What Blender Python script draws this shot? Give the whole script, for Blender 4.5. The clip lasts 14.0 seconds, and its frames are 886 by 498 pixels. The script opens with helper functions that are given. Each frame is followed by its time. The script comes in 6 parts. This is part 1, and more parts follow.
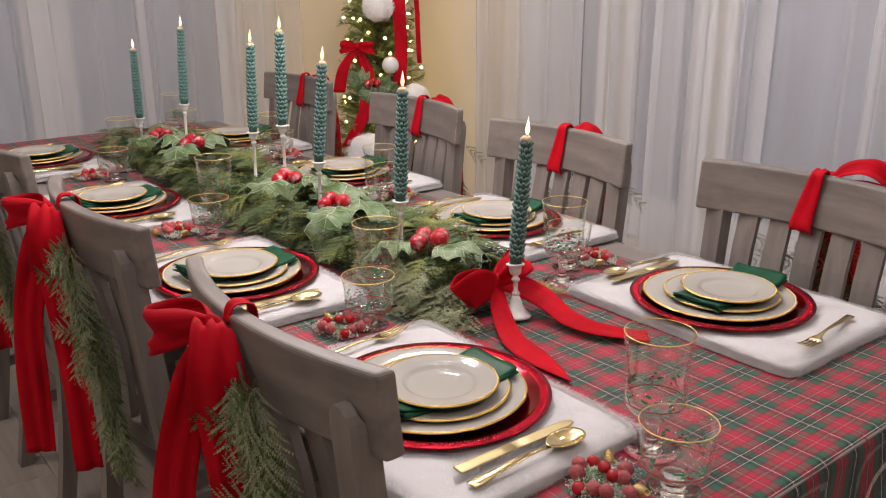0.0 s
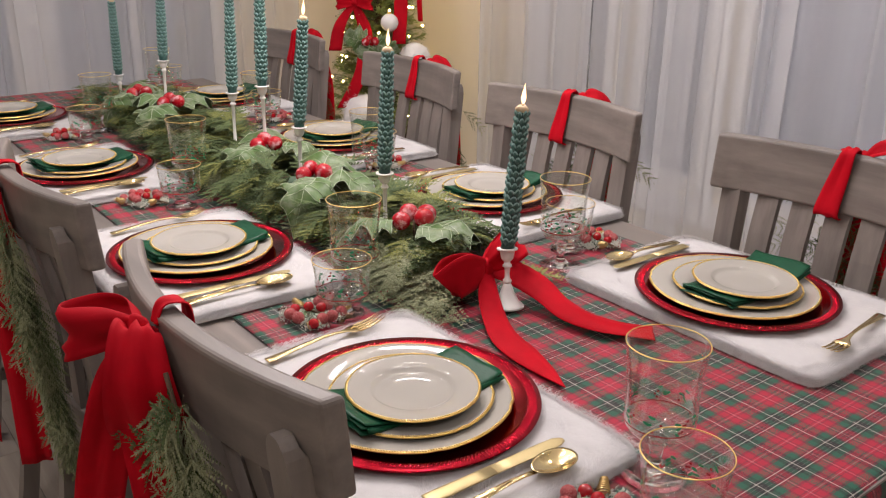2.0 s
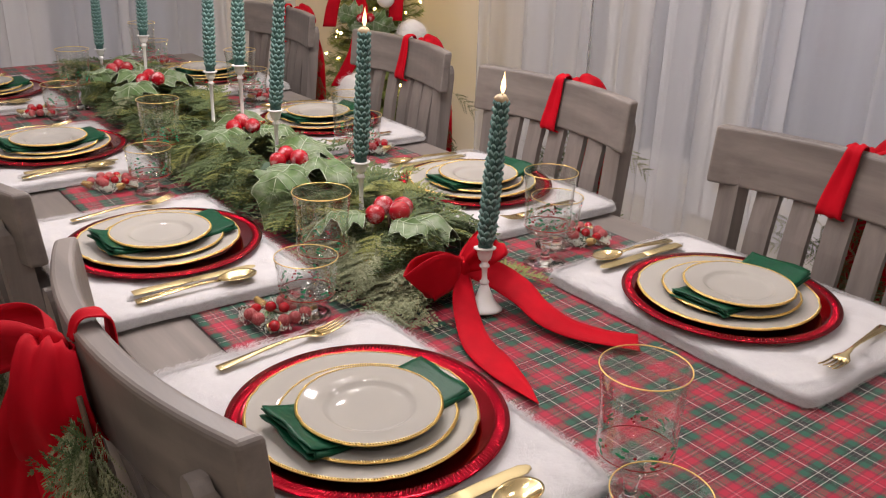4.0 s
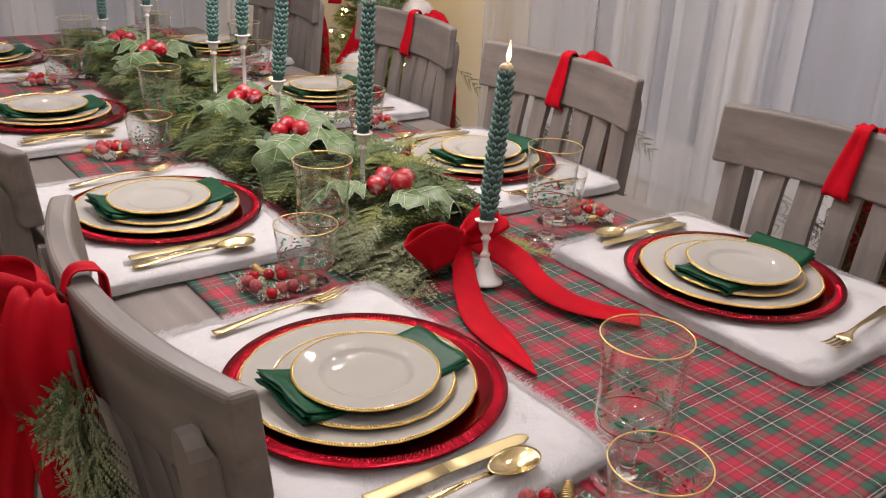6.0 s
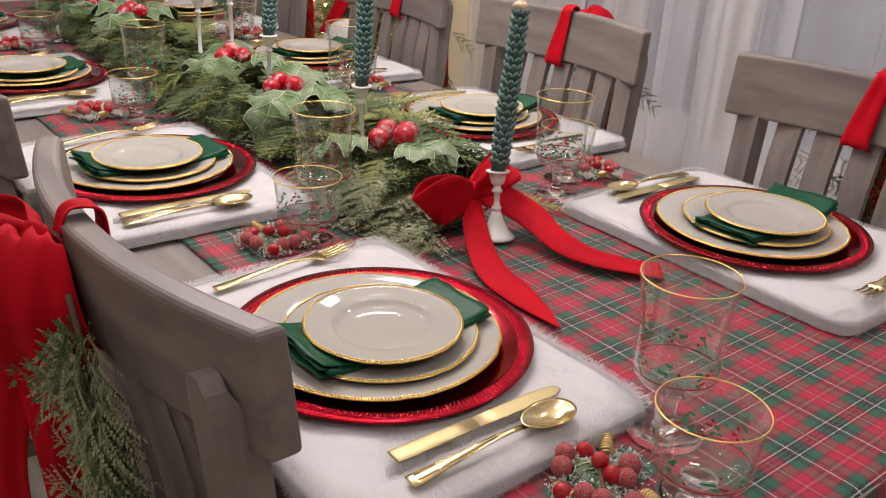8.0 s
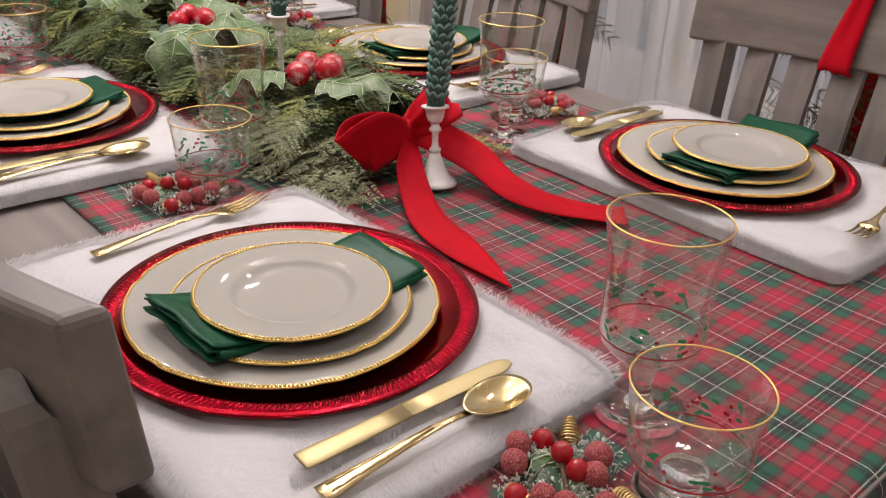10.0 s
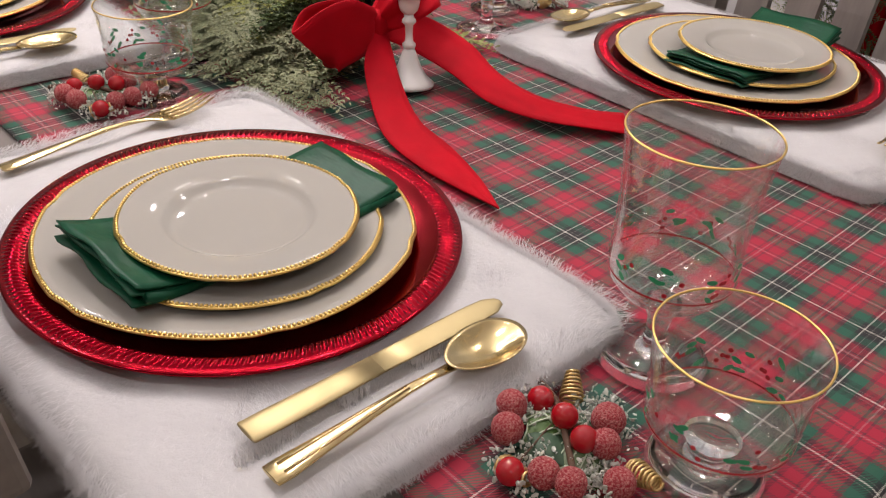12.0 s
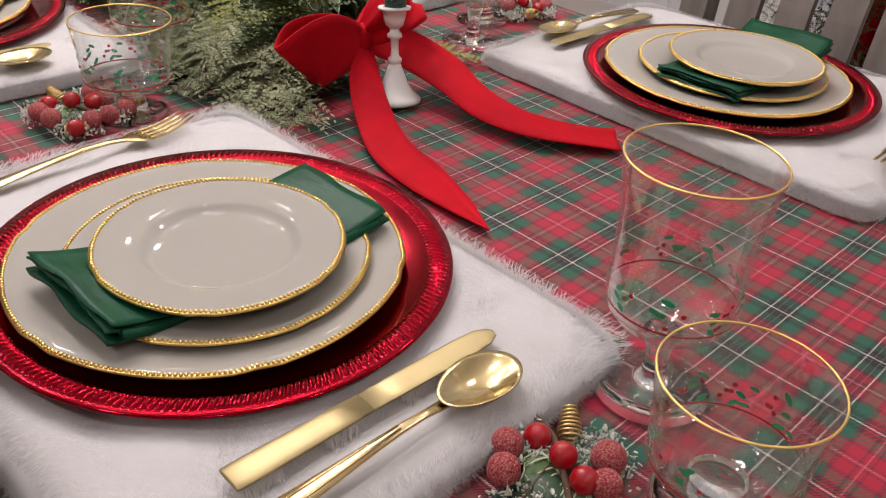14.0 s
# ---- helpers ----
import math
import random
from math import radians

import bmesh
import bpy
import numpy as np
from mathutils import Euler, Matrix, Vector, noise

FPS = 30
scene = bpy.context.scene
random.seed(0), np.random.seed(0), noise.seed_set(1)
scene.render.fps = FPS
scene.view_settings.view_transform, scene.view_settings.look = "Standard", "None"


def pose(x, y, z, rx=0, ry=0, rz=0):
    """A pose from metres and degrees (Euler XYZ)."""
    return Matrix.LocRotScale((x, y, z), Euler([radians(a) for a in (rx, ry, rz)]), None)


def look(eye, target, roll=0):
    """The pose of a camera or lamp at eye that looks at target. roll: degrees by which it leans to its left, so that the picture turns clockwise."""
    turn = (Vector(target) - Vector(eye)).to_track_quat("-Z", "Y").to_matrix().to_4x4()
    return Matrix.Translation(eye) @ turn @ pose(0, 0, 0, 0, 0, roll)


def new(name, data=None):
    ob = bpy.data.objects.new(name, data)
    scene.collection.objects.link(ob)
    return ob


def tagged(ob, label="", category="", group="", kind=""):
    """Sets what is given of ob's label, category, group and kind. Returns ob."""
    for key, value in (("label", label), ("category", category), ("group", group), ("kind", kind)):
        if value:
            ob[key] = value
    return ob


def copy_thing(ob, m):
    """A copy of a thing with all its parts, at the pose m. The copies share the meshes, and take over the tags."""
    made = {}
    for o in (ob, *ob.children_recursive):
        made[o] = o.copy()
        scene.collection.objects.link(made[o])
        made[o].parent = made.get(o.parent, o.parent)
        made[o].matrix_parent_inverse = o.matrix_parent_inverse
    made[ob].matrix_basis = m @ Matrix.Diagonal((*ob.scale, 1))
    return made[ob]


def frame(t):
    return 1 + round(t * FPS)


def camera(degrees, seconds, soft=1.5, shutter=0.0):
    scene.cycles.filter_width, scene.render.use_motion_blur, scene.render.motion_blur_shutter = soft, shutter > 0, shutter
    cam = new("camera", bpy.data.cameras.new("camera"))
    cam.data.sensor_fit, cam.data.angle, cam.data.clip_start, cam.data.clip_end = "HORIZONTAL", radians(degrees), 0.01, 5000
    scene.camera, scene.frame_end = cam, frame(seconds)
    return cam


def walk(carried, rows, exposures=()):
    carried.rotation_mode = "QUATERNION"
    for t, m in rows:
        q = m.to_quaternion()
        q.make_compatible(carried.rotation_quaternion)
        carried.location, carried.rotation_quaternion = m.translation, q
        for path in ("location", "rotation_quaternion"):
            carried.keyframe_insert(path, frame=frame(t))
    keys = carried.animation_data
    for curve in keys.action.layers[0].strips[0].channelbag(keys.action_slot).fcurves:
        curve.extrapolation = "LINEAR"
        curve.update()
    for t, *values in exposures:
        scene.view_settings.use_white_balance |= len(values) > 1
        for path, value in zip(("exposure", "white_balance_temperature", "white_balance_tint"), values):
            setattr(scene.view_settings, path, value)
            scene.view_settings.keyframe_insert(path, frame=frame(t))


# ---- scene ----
# camera and its walk
cam = camera(54.3, 14.0, 1.15)
PATH = [
    (0, (-0.689, -0.888, 1.354), (0.49, 0.606, 0.741), -0.2),
    (0.5, (-0.667, -0.872, 1.349), (0.506, 0.625, 0.73), -0.0),
    (1, (-0.629, -0.853, 1.344), (0.535, 0.643, 0.704), 0.1),
    (1.5, (-0.587, -0.813, 1.343), (0.575, 0.669, 0.669), 0.5),
    (2, (-0.558, -0.78, 1.335), (0.592, 0.699, 0.637), 0.8),
    (2.5, (-0.541, -0.766, 1.34), (0.597, 0.714, 0.621), 1.0),
    (3, (-0.507, -0.752, 1.341), (0.625, 0.726, 0.609), 1.1),
    (5.5, (-0.443, -0.723, 1.314), (0.68, 0.741, 0.543), 2.7),
    (6, (-0.455, -0.729, 1.308), (0.665, 0.733, 0.53), 2.9),
    (6.5, (-0.472, -0.722, 1.303), (0.656, 0.731, 0.517), 3.1),
    (7, (-0.477, -0.713, 1.294), (0.657, 0.728, 0.494), 3.1),
    (7.2, (-0.478, -0.705, 1.282), (0.657, 0.732, 0.477), 3.1),
    (9.5, (-0.379, -0.598, 1.193), (0.823, 0.754, 0.34), 2.3),
    (10, (-0.348, -0.573, 1.17), (0.858, 0.743, 0.268), 2.5),
    (10.5, (-0.331, -0.541, 1.145), (0.87, 0.734, 0.179), 2.8),
    (11, (-0.312, -0.519, 1.135), (0.884, 0.717, 0.114), 3.1),
    (11.5, (-0.29, -0.5, 1.122), (0.9, 0.704, 0.057), 3.5),
    (12, (-0.275, -0.487, 1.125), (0.91, 0.694, 0.029), 3.9),
    (12.5, (-0.264, -0.473, 1.12), (0.924, 0.689, 0.008), 4.2),
    (13, (-0.258, -0.462, 1.122), (0.931, 0.69, 0.0), 4.5),
    (13.5, (-0.254, -0.456, 1.121), (0.945, 0.691, 0.005), 4.4),
    (14, (-0.259, -0.464, 1.126), (0.955, 0.696, 0.04), 4.1),
]
walk(cam, [(t, look(eye, target, roll)) for t, eye, target, roll in PATH], [(0, 0.0), (3, -0.01), (7.2, -0.02), (9.5, -0.05), (11.5, -0.06), (14, -0.1)])

# world: a dim dusk outside the windows
world = bpy.data.worlds.new("dusk")
scene.world = world
world.use_nodes = True
_bg = world.node_tree.nodes["Background"]
_bg.inputs["Color"].default_value = (0.30, 0.36, 0.5, 1)
_bg.inputs["Strength"].default_value = 0.25


def area_lamp(name, x, y, z, size, watts, colour=(1.0, 0.92, 0.96)):
    data = bpy.data.lights.new(name, "AREA")
    data.shape, data.size, data.energy, data.color = "DISK", size, watts, colour
    ob = new(name, data)
    ob.matrix_basis = pose(x, y, z)
    return ob


ROOM_X0, ROOM_X1, ROOM_Y0, ROOM_Y1, ROOM_H = -2.6, 2.0, -3.2, 3.3, 2.6
DOWNLIGHTS = [(x, y) for x in (-1.15, 0.33, 1.45) for y in (-1.5, 0.25, 2.0)]
for dx, dy in DOWNLIGHTS:
    area_lamp("downlight_lamp", dx, dy, ROOM_H - 0.022, 0.15, 8.0 if dx < 0 else 5.0)

# six bulbs of the chandelier over the table
CHANDELIER = (0.34, 0.72, 1.8)
BULBS = [(CHANDELIER[0] + 0.24 * math.cos(radians(60 * k + 15)), CHANDELIER[1] + 0.24 * math.sin(radians(60 * k + 15)), CHANDELIER[2]) for k in range(6)]
for bx, by, bz in BULBS:
    data = bpy.data.lights.new("chandelier_lamp", "POINT")
    data.energy, data.shadow_soft_size, data.color = 7.6, 0.03, (1.0, 0.9, 0.915)
    new("chandelier_lamp", data).matrix_basis = pose(bx, by, bz)

# ---- materials ----
def material(name, colour, rough=0.5, metal=0.0, coat=0.0, sheen=0.0, transmission=0.0, ior=1.45, subsurface=0.0):
    m = bpy.data.materials.new(name)
    m.use_nodes = True
    b = m.node_tree.nodes["Principled BSDF"]
    b.inputs["Base Color"].default_value = (*colour, 1)
    b.inputs["Roughness"].default_value = rough
    b.inputs["Metallic"].default_value = metal
    b.inputs["Coat Weight"].default_value = coat
    b.inputs["Coat Roughness"].default_value = 0.06
    b.inputs["Sheen Weight"].default_value = sheen
    b.inputs["Sheen Roughness"].default_value = 0.4
    b.inputs["Transmission Weight"].default_value = transmission
    b.inputs["IOR"].default_value = ior
    if subsurface:
        b.inputs["Subsurface Weight"].default_value = subsurface
        b.inputs["Subsurface Radius"].default_value = (0.01, 0.008, 0.006)
    return m


class Nodes:
    """Short hand for adding nodes to a material."""

    def __init__(self, m):
        self.tree = m.node_tree
        self.bsdf = m.node_tree.nodes["Principled BSDF"]
        self.coords = None

    def add(self, kind, **inputs):
        n = self.tree.nodes.new(kind)
        for key, value in inputs.items():
            sock = n.inputs[key.replace("_", " ")]
            if isinstance(value, bpy.types.NodeSocket):
                self.tree.links.new(value, sock)
            else:
                sock.default_value = value
        return n

    def link(self, a, b):
        self.tree.links.new(a, b)

    def place(self, scale=(1, 1, 1), space="Object"):
        tc = self.tree.nodes.new("ShaderNodeTexCoord")
        mp = self.tree.nodes.new("ShaderNodeMapping")
        mp.inputs["Scale"].default_value = scale
        self.link(tc.outputs[space], mp.inputs["Vector"])
        return mp.outputs["Vector"]

    def noise(self, vec, scale, detail=4, rough=0.55):
        n = self.add("ShaderNodeTexNoise", Vector=vec, Scale=scale, Detail=detail, Roughness=rough)
        return n.outputs["Fac"]

    def math(self, op, a, b=0.0, c=0.0):
        n = self.tree.nodes.new("ShaderNodeMath")
        n.operation = op
        for i, v in enumerate((a, b, c)):
            if isinstance(v, bpy.types.NodeSocket):
                self.link(v, n.inputs[i])
            else:
                n.inputs[i].default_value = v
        return n.outputs[0]

    def ramp(self, fac, stops):
        n = self.tree.nodes.new("ShaderNodeValToRGB")
        while len(n.color_ramp.elements) < len(stops):
            n.color_ramp.elements.new(0.5)
        for e, (p, c) in zip(n.color_ramp.elements, stops):
            e.position, e.color = p, (*c, 1)
        self.link(fac, n.inputs["Fac"])
        return n.outputs["Color"]

    def mix(self, fac, a, b, blend="MIX"):
        n = self.tree.nodes.new("ShaderNodeMix")
        n.data_type, n.blend_type = "RGBA", blend
        for sock, v in ((n.inputs[0], fac), (n.inputs[6], a), (n.inputs[7], b)):
            if isinstance(v, bpy.types.NodeSocket):
                self.link(v, sock)
            else:
                sock.default_value = v if isinstance(v, float) else (*v, 1)
        return n.outputs[2]

    def colour(self, c):
        self.link(c, self.bsdf.inputs["Base Color"])

    def rough(self, r):
        self.link(r, self.bsdf.inputs["Roughness"])

    def bump(self, height, strength=0.3, distance=0.002):
        n = self.add("ShaderNodeBump", Height=height, Strength=strength, Distance=distance)
        self.link(n.outputs["Normal"], self.bsdf.inputs["Normal"])


def span(n, value, low, high):
    """Maps 0..1 noise to low..high."""
    mr = n.tree.nodes.new("ShaderNodeMapRange")
    mr.inputs["To Min"].default_value, mr.inputs["To Max"].default_value = low, high
    mr.inputs["From Min"].default_value, mr.inputs["From Max"].default_value = 0.25, 0.75
    n.link(value, mr.inputs["Value"])
    return mr.outputs["Result"]


def grained_wood(name, dark, light, along, rough=0.45):
    m = material(name, light, rough)
    n = Nodes(m)
    stretch = [34, 34, 34]
    stretch[along] = 2.2
    v = n.place(stretch)
    g = n.noise(v, 1.0, 6, 0.62)
    big = n.noise(n.place((3, 3, 3)), 1.6, 3)
    c = n.ramp(g, [(0.3, dark), (0.7, light)])
    c = n.mix(n.math("MULTIPLY", big, 0.45), c, tuple(x * 0.62 for x in dark))
    n.colour(c)
    n.rough(span(n, g, rough - 0.07, rough + 0.12))
    n.bump(g, 0.18, 0.0012)
    return m


WOOD_X = grained_wood("grey_wood_x", (0.135, 0.117, 0.106), (0.245, 0.213, 0.19), 0)
WOOD_Y = grained_wood("grey_wood_y", (0.135, 0.117, 0.106), (0.245, 0.213, 0.19), 1)
WOOD_Z = grained_wood("grey_wood_z", (0.135, 0.117, 0.106), (0.245, 0.213, 0.19), 2)


def floor_wood():
    m = material("grey_floor_plank", (0.3, 0.26, 0.22), 0.42)
    n = Nodes(m)
    info = n.tree.nodes.new("ShaderNodeObjectInfo")
    v = n.place((26, 1.6, 26))
    off = n.add("ShaderNodeVectorMath")
    off.operation = "ADD"
    comb = n.add("ShaderNodeCombineXYZ", X=n.math("MULTIPLY", info.outputs["Random"], 91.0), Y=n.math("MULTIPLY", info.outputs["Random"], 37.0))
    n.link(v, off.inputs[0])
    n.link(comb.outputs[0], off.inputs[1])
    g = n.noise(off.outputs[0], 1.0, 6, 0.6)
    c = n.ramp(g, [(0.3, (0.27, 0.235, 0.2)), (0.7, (0.45, 0.4, 0.35))])
    c = n.mix(n.math("MULTIPLY", info.outputs["Random"], 0.35), c, (0.24, 0.21, 0.18))
    n.colour(c)
    n.bump(g, 0.12, 0.001)
    return m


FLOOR_WOOD = floor_wood()


def painted_wall(name, colour):
    m = material(name, colour, 0.75)
    n = Nodes(m)
    v = n.place()
    g = n.noise(v, 140, 3)
    big = n.noise(v, 1.3, 3)
    n.colour(n.mix(span(n, big, 0.0, 0.12), colour, tuple(c * 0.8 for c in colour)))
    n.bump(g, 0.15, 0.001)
    return m


WALL_CREAM = painted_wall("cream_wall_paint", (0.74, 0.665, 0.53))
WALL_WHITE = painted_wall("white_wall_paint", (0.78, 0.76, 0.73))
CEILING_WHITE = painted_wall("ceiling_paint", (0.8, 0.79, 0.77))
TRIM_WHITE = material("white_trim_paint", (0.8, 0.79, 0.77), 0.4)


def tartan():
    """Red, green and black tartan with thin white lines; a sett of about 7.4 cm."""
    m = material("tartan_cotton", (0.4, 0.03, 0.05), 0.72, sheen=0.1)
    n = Nodes(m)
    v = n.place()
    sep = n.add("ShaderNodeSeparateXYZ", Vector=v)
    black, slate, green, dull, red, rose, white = (0.008, 0.008, 0.009), (0.012, 0.028, 0.024), (0.01, 0.088, 0.052), (0.13, 0.014, 0.028), (0.34, 0.005, 0.03), (0.42, 0.14, 0.15), (0.54, 0.52, 0.46)
    stops_x = [(0.0, white), (0.009, black), (0.045, (0.14, 0.13, 0.12)), (0.053, black), (0.1, slate), (0.13, green), (0.26, dull), (0.31, red), (0.445, dull), (0.465, red), (0.488, rose)]
    stops_y = [(0.0, black), (0.03, (0.16, 0.15, 0.14)), (0.038, black), (0.089, white), (0.102, black), (0.128, slate), (0.145, green), (0.27, dull), (0.32, red), (0.44, dull), (0.462, red), (0.489, rose)]
    thread = []
    for axis, shift, sett, stops in (("X", 0.2285, 0.0725, stops_x), ("Y", -0.0595, 0.0745, stops_y)):
        f = n.math("FRACT", n.math("ADD", n.math("MULTIPLY", n.math("SUBTRACT", sep.outputs[axis], shift), 1 / sett), 40.5))
        d = n.math("ABSOLUTE", n.math("SUBTRACT", f, 0.5))
        r = n.tree.nodes.new("ShaderNodeValToRGB")
        r.color_ramp.interpolation = "CONSTANT"
        while len(r.color_ramp.elements) < len(stops):
            r.color_ramp.elements.new(0.9)
        for e, (p, c) in zip(r.color_ramp.elements, stops):
            e.position, e.color = p, (*c, 1)
        n.link(d, r.inputs["Fac"])
        thread.append(r.outputs["Color"])
    # twill: warp and weft threads show in fine diagonal turns
    diag = n.math("FRACT", n.math("MULTIPLY", n.math("ADD", sep.outputs["X"], sep.outputs["Y"]), 620.0))
    c = n.mix(n.math("GREATER_THAN", diag, 0.5), thread[0], thread[1])
    fade = n.noise(v, 5, 3)
    c = n.mix(span(n, fade, 0.0, 0.08), c, (0.12, 0.09, 0.09))
    n.colour(c)
    n.bump(n.noise(v, 900, 2), 0.12, 0.0006)
    return m


TARTAN = tartan()


def fur_mat(name, colour):
    m = material(name, colour, 0.9, sheen=0.5)
    n = Nodes(m)
    v = n.place()
    g = n.noise(v, 55, 5, 0.65)
    n.colour(n.ramp(g, [(0.2, tuple(c * 0.94 for c in colour)), (0.6, colour)]))
    n.bump(n.noise(v, 90, 5, 0.7), 0.35, 0.003)
    return m


def fur_pile():
    m = material("white_fur_pile", (0.68, 0.67, 0.67), 0.9)
    n = Nodes(m)
    tl = n.add("ShaderNodeBsdfTranslucent", Color=(0.68, 0.67, 0.67, 1))
    mx = n.tree.nodes.new("ShaderNodeMixShader")
    mx.inputs[0].default_value = 0.5
    n.link(n.bsdf.outputs[0], mx.inputs[1])
    n.link(tl.outputs[0], mx.inputs[2])
    n.link(mx.outputs[0], n.tree.nodes["Material Output"].inputs["Surface"])
    return m


FUR_PILE = fur_pile()
FUR = fur_mat("white_faux_fur", (0.5, 0.49, 0.49))
CHINA = material("ivory_china", (0.345, 0.328, 0.295), 0.05)
CHINA.node_tree.nodes["Principled BSDF"].inputs["Specular IOR Level"].default_value = 0.34


def gilded(name, colour, rough):
    m = material(name, colour, rough, metal=1.0)
    n = Nodes(m)
    v = n.place()
    g = n.noise(v, 60, 4)
    n.rough(span(n, g, rough - 0.05, rough + 0.08))
    n.bump(n.noise(v, 300, 3), 0.03, 0.0005)
    return m


GOLD = gilded("gold_gilt", (0.8, 0.58, 0.2), 0.36)
GOLD_MATTE = gilded("matte_gold_knife", (0.44, 0.36, 0.19), 0.5)
GOLD_FLAT = gilded("gold_flatware", (0.72, 0.58, 0.31), 0.15)
GLITTER_GOLD = gilded("gold_glitter_wire", (0.6, 0.44, 0.2), 0.42)


def lacquer():
    m = material("red_metallic_lacquer", (0.31, 0.001, 0.012), 0.1, metal=1.0, coat=0.12)
    n = Nodes(m)
    v = n.place()
    n.rough(span(n, n.noise(v, 25, 4), 0.07, 0.15))
    return m


CHARGER_RED = lacquer()


def satin(name, colour):
    m = material(name, colour, 0.42)
    m.node_tree.nodes["Principled BSDF"].inputs["Specular IOR Level"].default_value = 0.22
    n = Nodes(m)
    v = n.place()
    g = n.noise(v, 45, 4)
    n.colour(n.ramp(g, [(0.3, tuple(c * 0.75 for c in colour)), (0.7, colour)]))
    n.bump(n.noise(n.place((1, 0.45, 1)), 42, 3), 0.5, 0.006)
    return m


NAPKIN_GREEN = satin("green_satin", (0.004, 0.062, 0.028))


def velvet(name, colour):
    m = material(name, colour, 0.75, sheen=0.16)
    m.node_tree.nodes["Principled BSDF"].inputs["Sheen Tint"].default_value = (1.0, 0.08, 0.1, 1)
    m.node_tree.nodes["Principled BSDF"].inputs["Specular IOR Level"].default_value = 0.15
    n = Nodes(m)
    v = n.place()
    # uneven nap tone; its broad dark patches also put fold shading into the colour
    g = n.math("ADD", n.math("MULTIPLY", n.noise(v, 9, 3), 0.8), n.math("MULTIPLY", n.noise(v, 60, 3), 0.2))
    n.colour(n.ramp(g, [(0.36, tuple(c * 0.7 for c in colour)), (0.62, colour)]))
    n.bump(n.noise(v, 700, 3), 0.3, 0.0006)
    return m


VELVET = velvet("red_velvet", (0.45, 0.0006, 0.01))


def clear_glass():
    """Solid clear glass, for stems and feet."""
    return material("clear_glass", (1, 1, 1), 0.0, transmission=1.0, ior=1.48)


def thin_glass():
    """A blown wall so thin that it does not bend what is seen through it: clear, with a mirror gloss that grows towards its edges."""
    m = material("thin_blown_glass", (1, 1, 1), 0.0)
    n = Nodes(m)
    n.tree.nodes.remove(n.bsdf)
    tr = n.add("ShaderNodeBsdfTransparent", Color=(0.985, 0.99, 0.985, 1))
    gl = n.add("ShaderNodeBsdfGlossy", Color=(1, 1, 1, 1), Roughness=0.02)
    lw = n.add("ShaderNodeLayerWeight", Blend=0.5)
    gloss = n.math("ADD", n.math("MULTIPLY", n.math("POWER", lw.outputs["Facing"], 3.0), 0.65), 0.045)
    bp = n.add("ShaderNodeBump", Height=n.noise(n.place(), 70, 2), Strength=0.25, Distance=0.002)
    n.link(bp.outputs[0], gl.inputs["Normal"])
    mx = n.tree.nodes.new("ShaderNodeMixShader")
    n.link(gloss, mx.inputs[0])
    n.link(tr.outputs[0], mx.inputs[1])
    n.link(gl.outputs[0], mx.inputs[2])
    n.link(mx.outputs[0], n.tree.nodes["Material Output"].inputs["Surface"])
    return m


GLASS = clear_glass()
THIN_GLASS = thin_glass()
PRINT_RED = material("red_glass_print", (0.42, 0.01, 0.02), 0.3)
PRINT_GREEN = material("green_glass_print", (0.03, 0.3, 0.14), 0.3)
HOLDER_WHITE = material("white_enamel_metal", (0.72, 0.71, 0.69), 0.42)


def wax():
    m = material("green_candle_wax", (0.025, 0.13, 0.1), 0.4, subsurface=0.08)
    n = Nodes(m)
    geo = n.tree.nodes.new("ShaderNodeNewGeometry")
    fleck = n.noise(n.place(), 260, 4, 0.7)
    # crease shade put into the colour: pointiness darkens crevices and lightens ridges
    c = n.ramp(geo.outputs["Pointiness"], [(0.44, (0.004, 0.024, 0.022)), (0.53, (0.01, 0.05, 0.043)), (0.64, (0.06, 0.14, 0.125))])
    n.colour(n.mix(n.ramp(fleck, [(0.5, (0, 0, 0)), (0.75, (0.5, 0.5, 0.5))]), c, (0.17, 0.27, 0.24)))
    return m


WAX = wax()
# paler frosted wax that also carries the rim highlight of the scales
WAX_PALE = material("frosted_scale_wax", (0.17, 0.29, 0.265), 0.55)
WAX_TIP = material("pale_candle_tip", (0.5, 0.38, 0.24), 0.5, subsurface=0.2)
WICK = material("charred_wick", (0.02, 0.018, 0.015), 0.9)


def glow(name, colour, strength):
    m = bpy.data.materials.new(name)
    m.use_nodes = True
    t = m.node_tree
    t.nodes.remove(t.nodes["Principled BSDF"])
    e = t.nodes.new("ShaderNodeEmission")
    e.inputs["Color"].default_value = (*colour, 1)
    e.inputs["Strength"].default_value = strength
    t.links.new(e.outputs[0], t.nodes["Material Output"].inputs["Surface"])
    return m


FLAME = glow("candle_flame", (1.0, 0.66, 0.36), 3.2)
FAIRY = glow("warm_fairy_light", (1.0, 0.66, 0.2), 24.0)
DOWNLIGHT = glow("downlight_lens", (1.0, 0.9, 0.76), 12.0)


def foliage(name, dark, light, rough=0.6):
    m = material(name, light, rough)
    n = Nodes(m)
    geo = n.tree.nodes.new("ShaderNodeNewGeometry")
    big = n.noise(n.place(), 16, 4, 0.65)
    f = n.math("ADD", n.math("MULTIPLY", geo.outputs["Random Per Island"], 0.3), n.math("MULTIPLY", big, 0.75))
    n.colour(n.ramp(f, [(0.2, dark), (0.75, light)]))
    return m


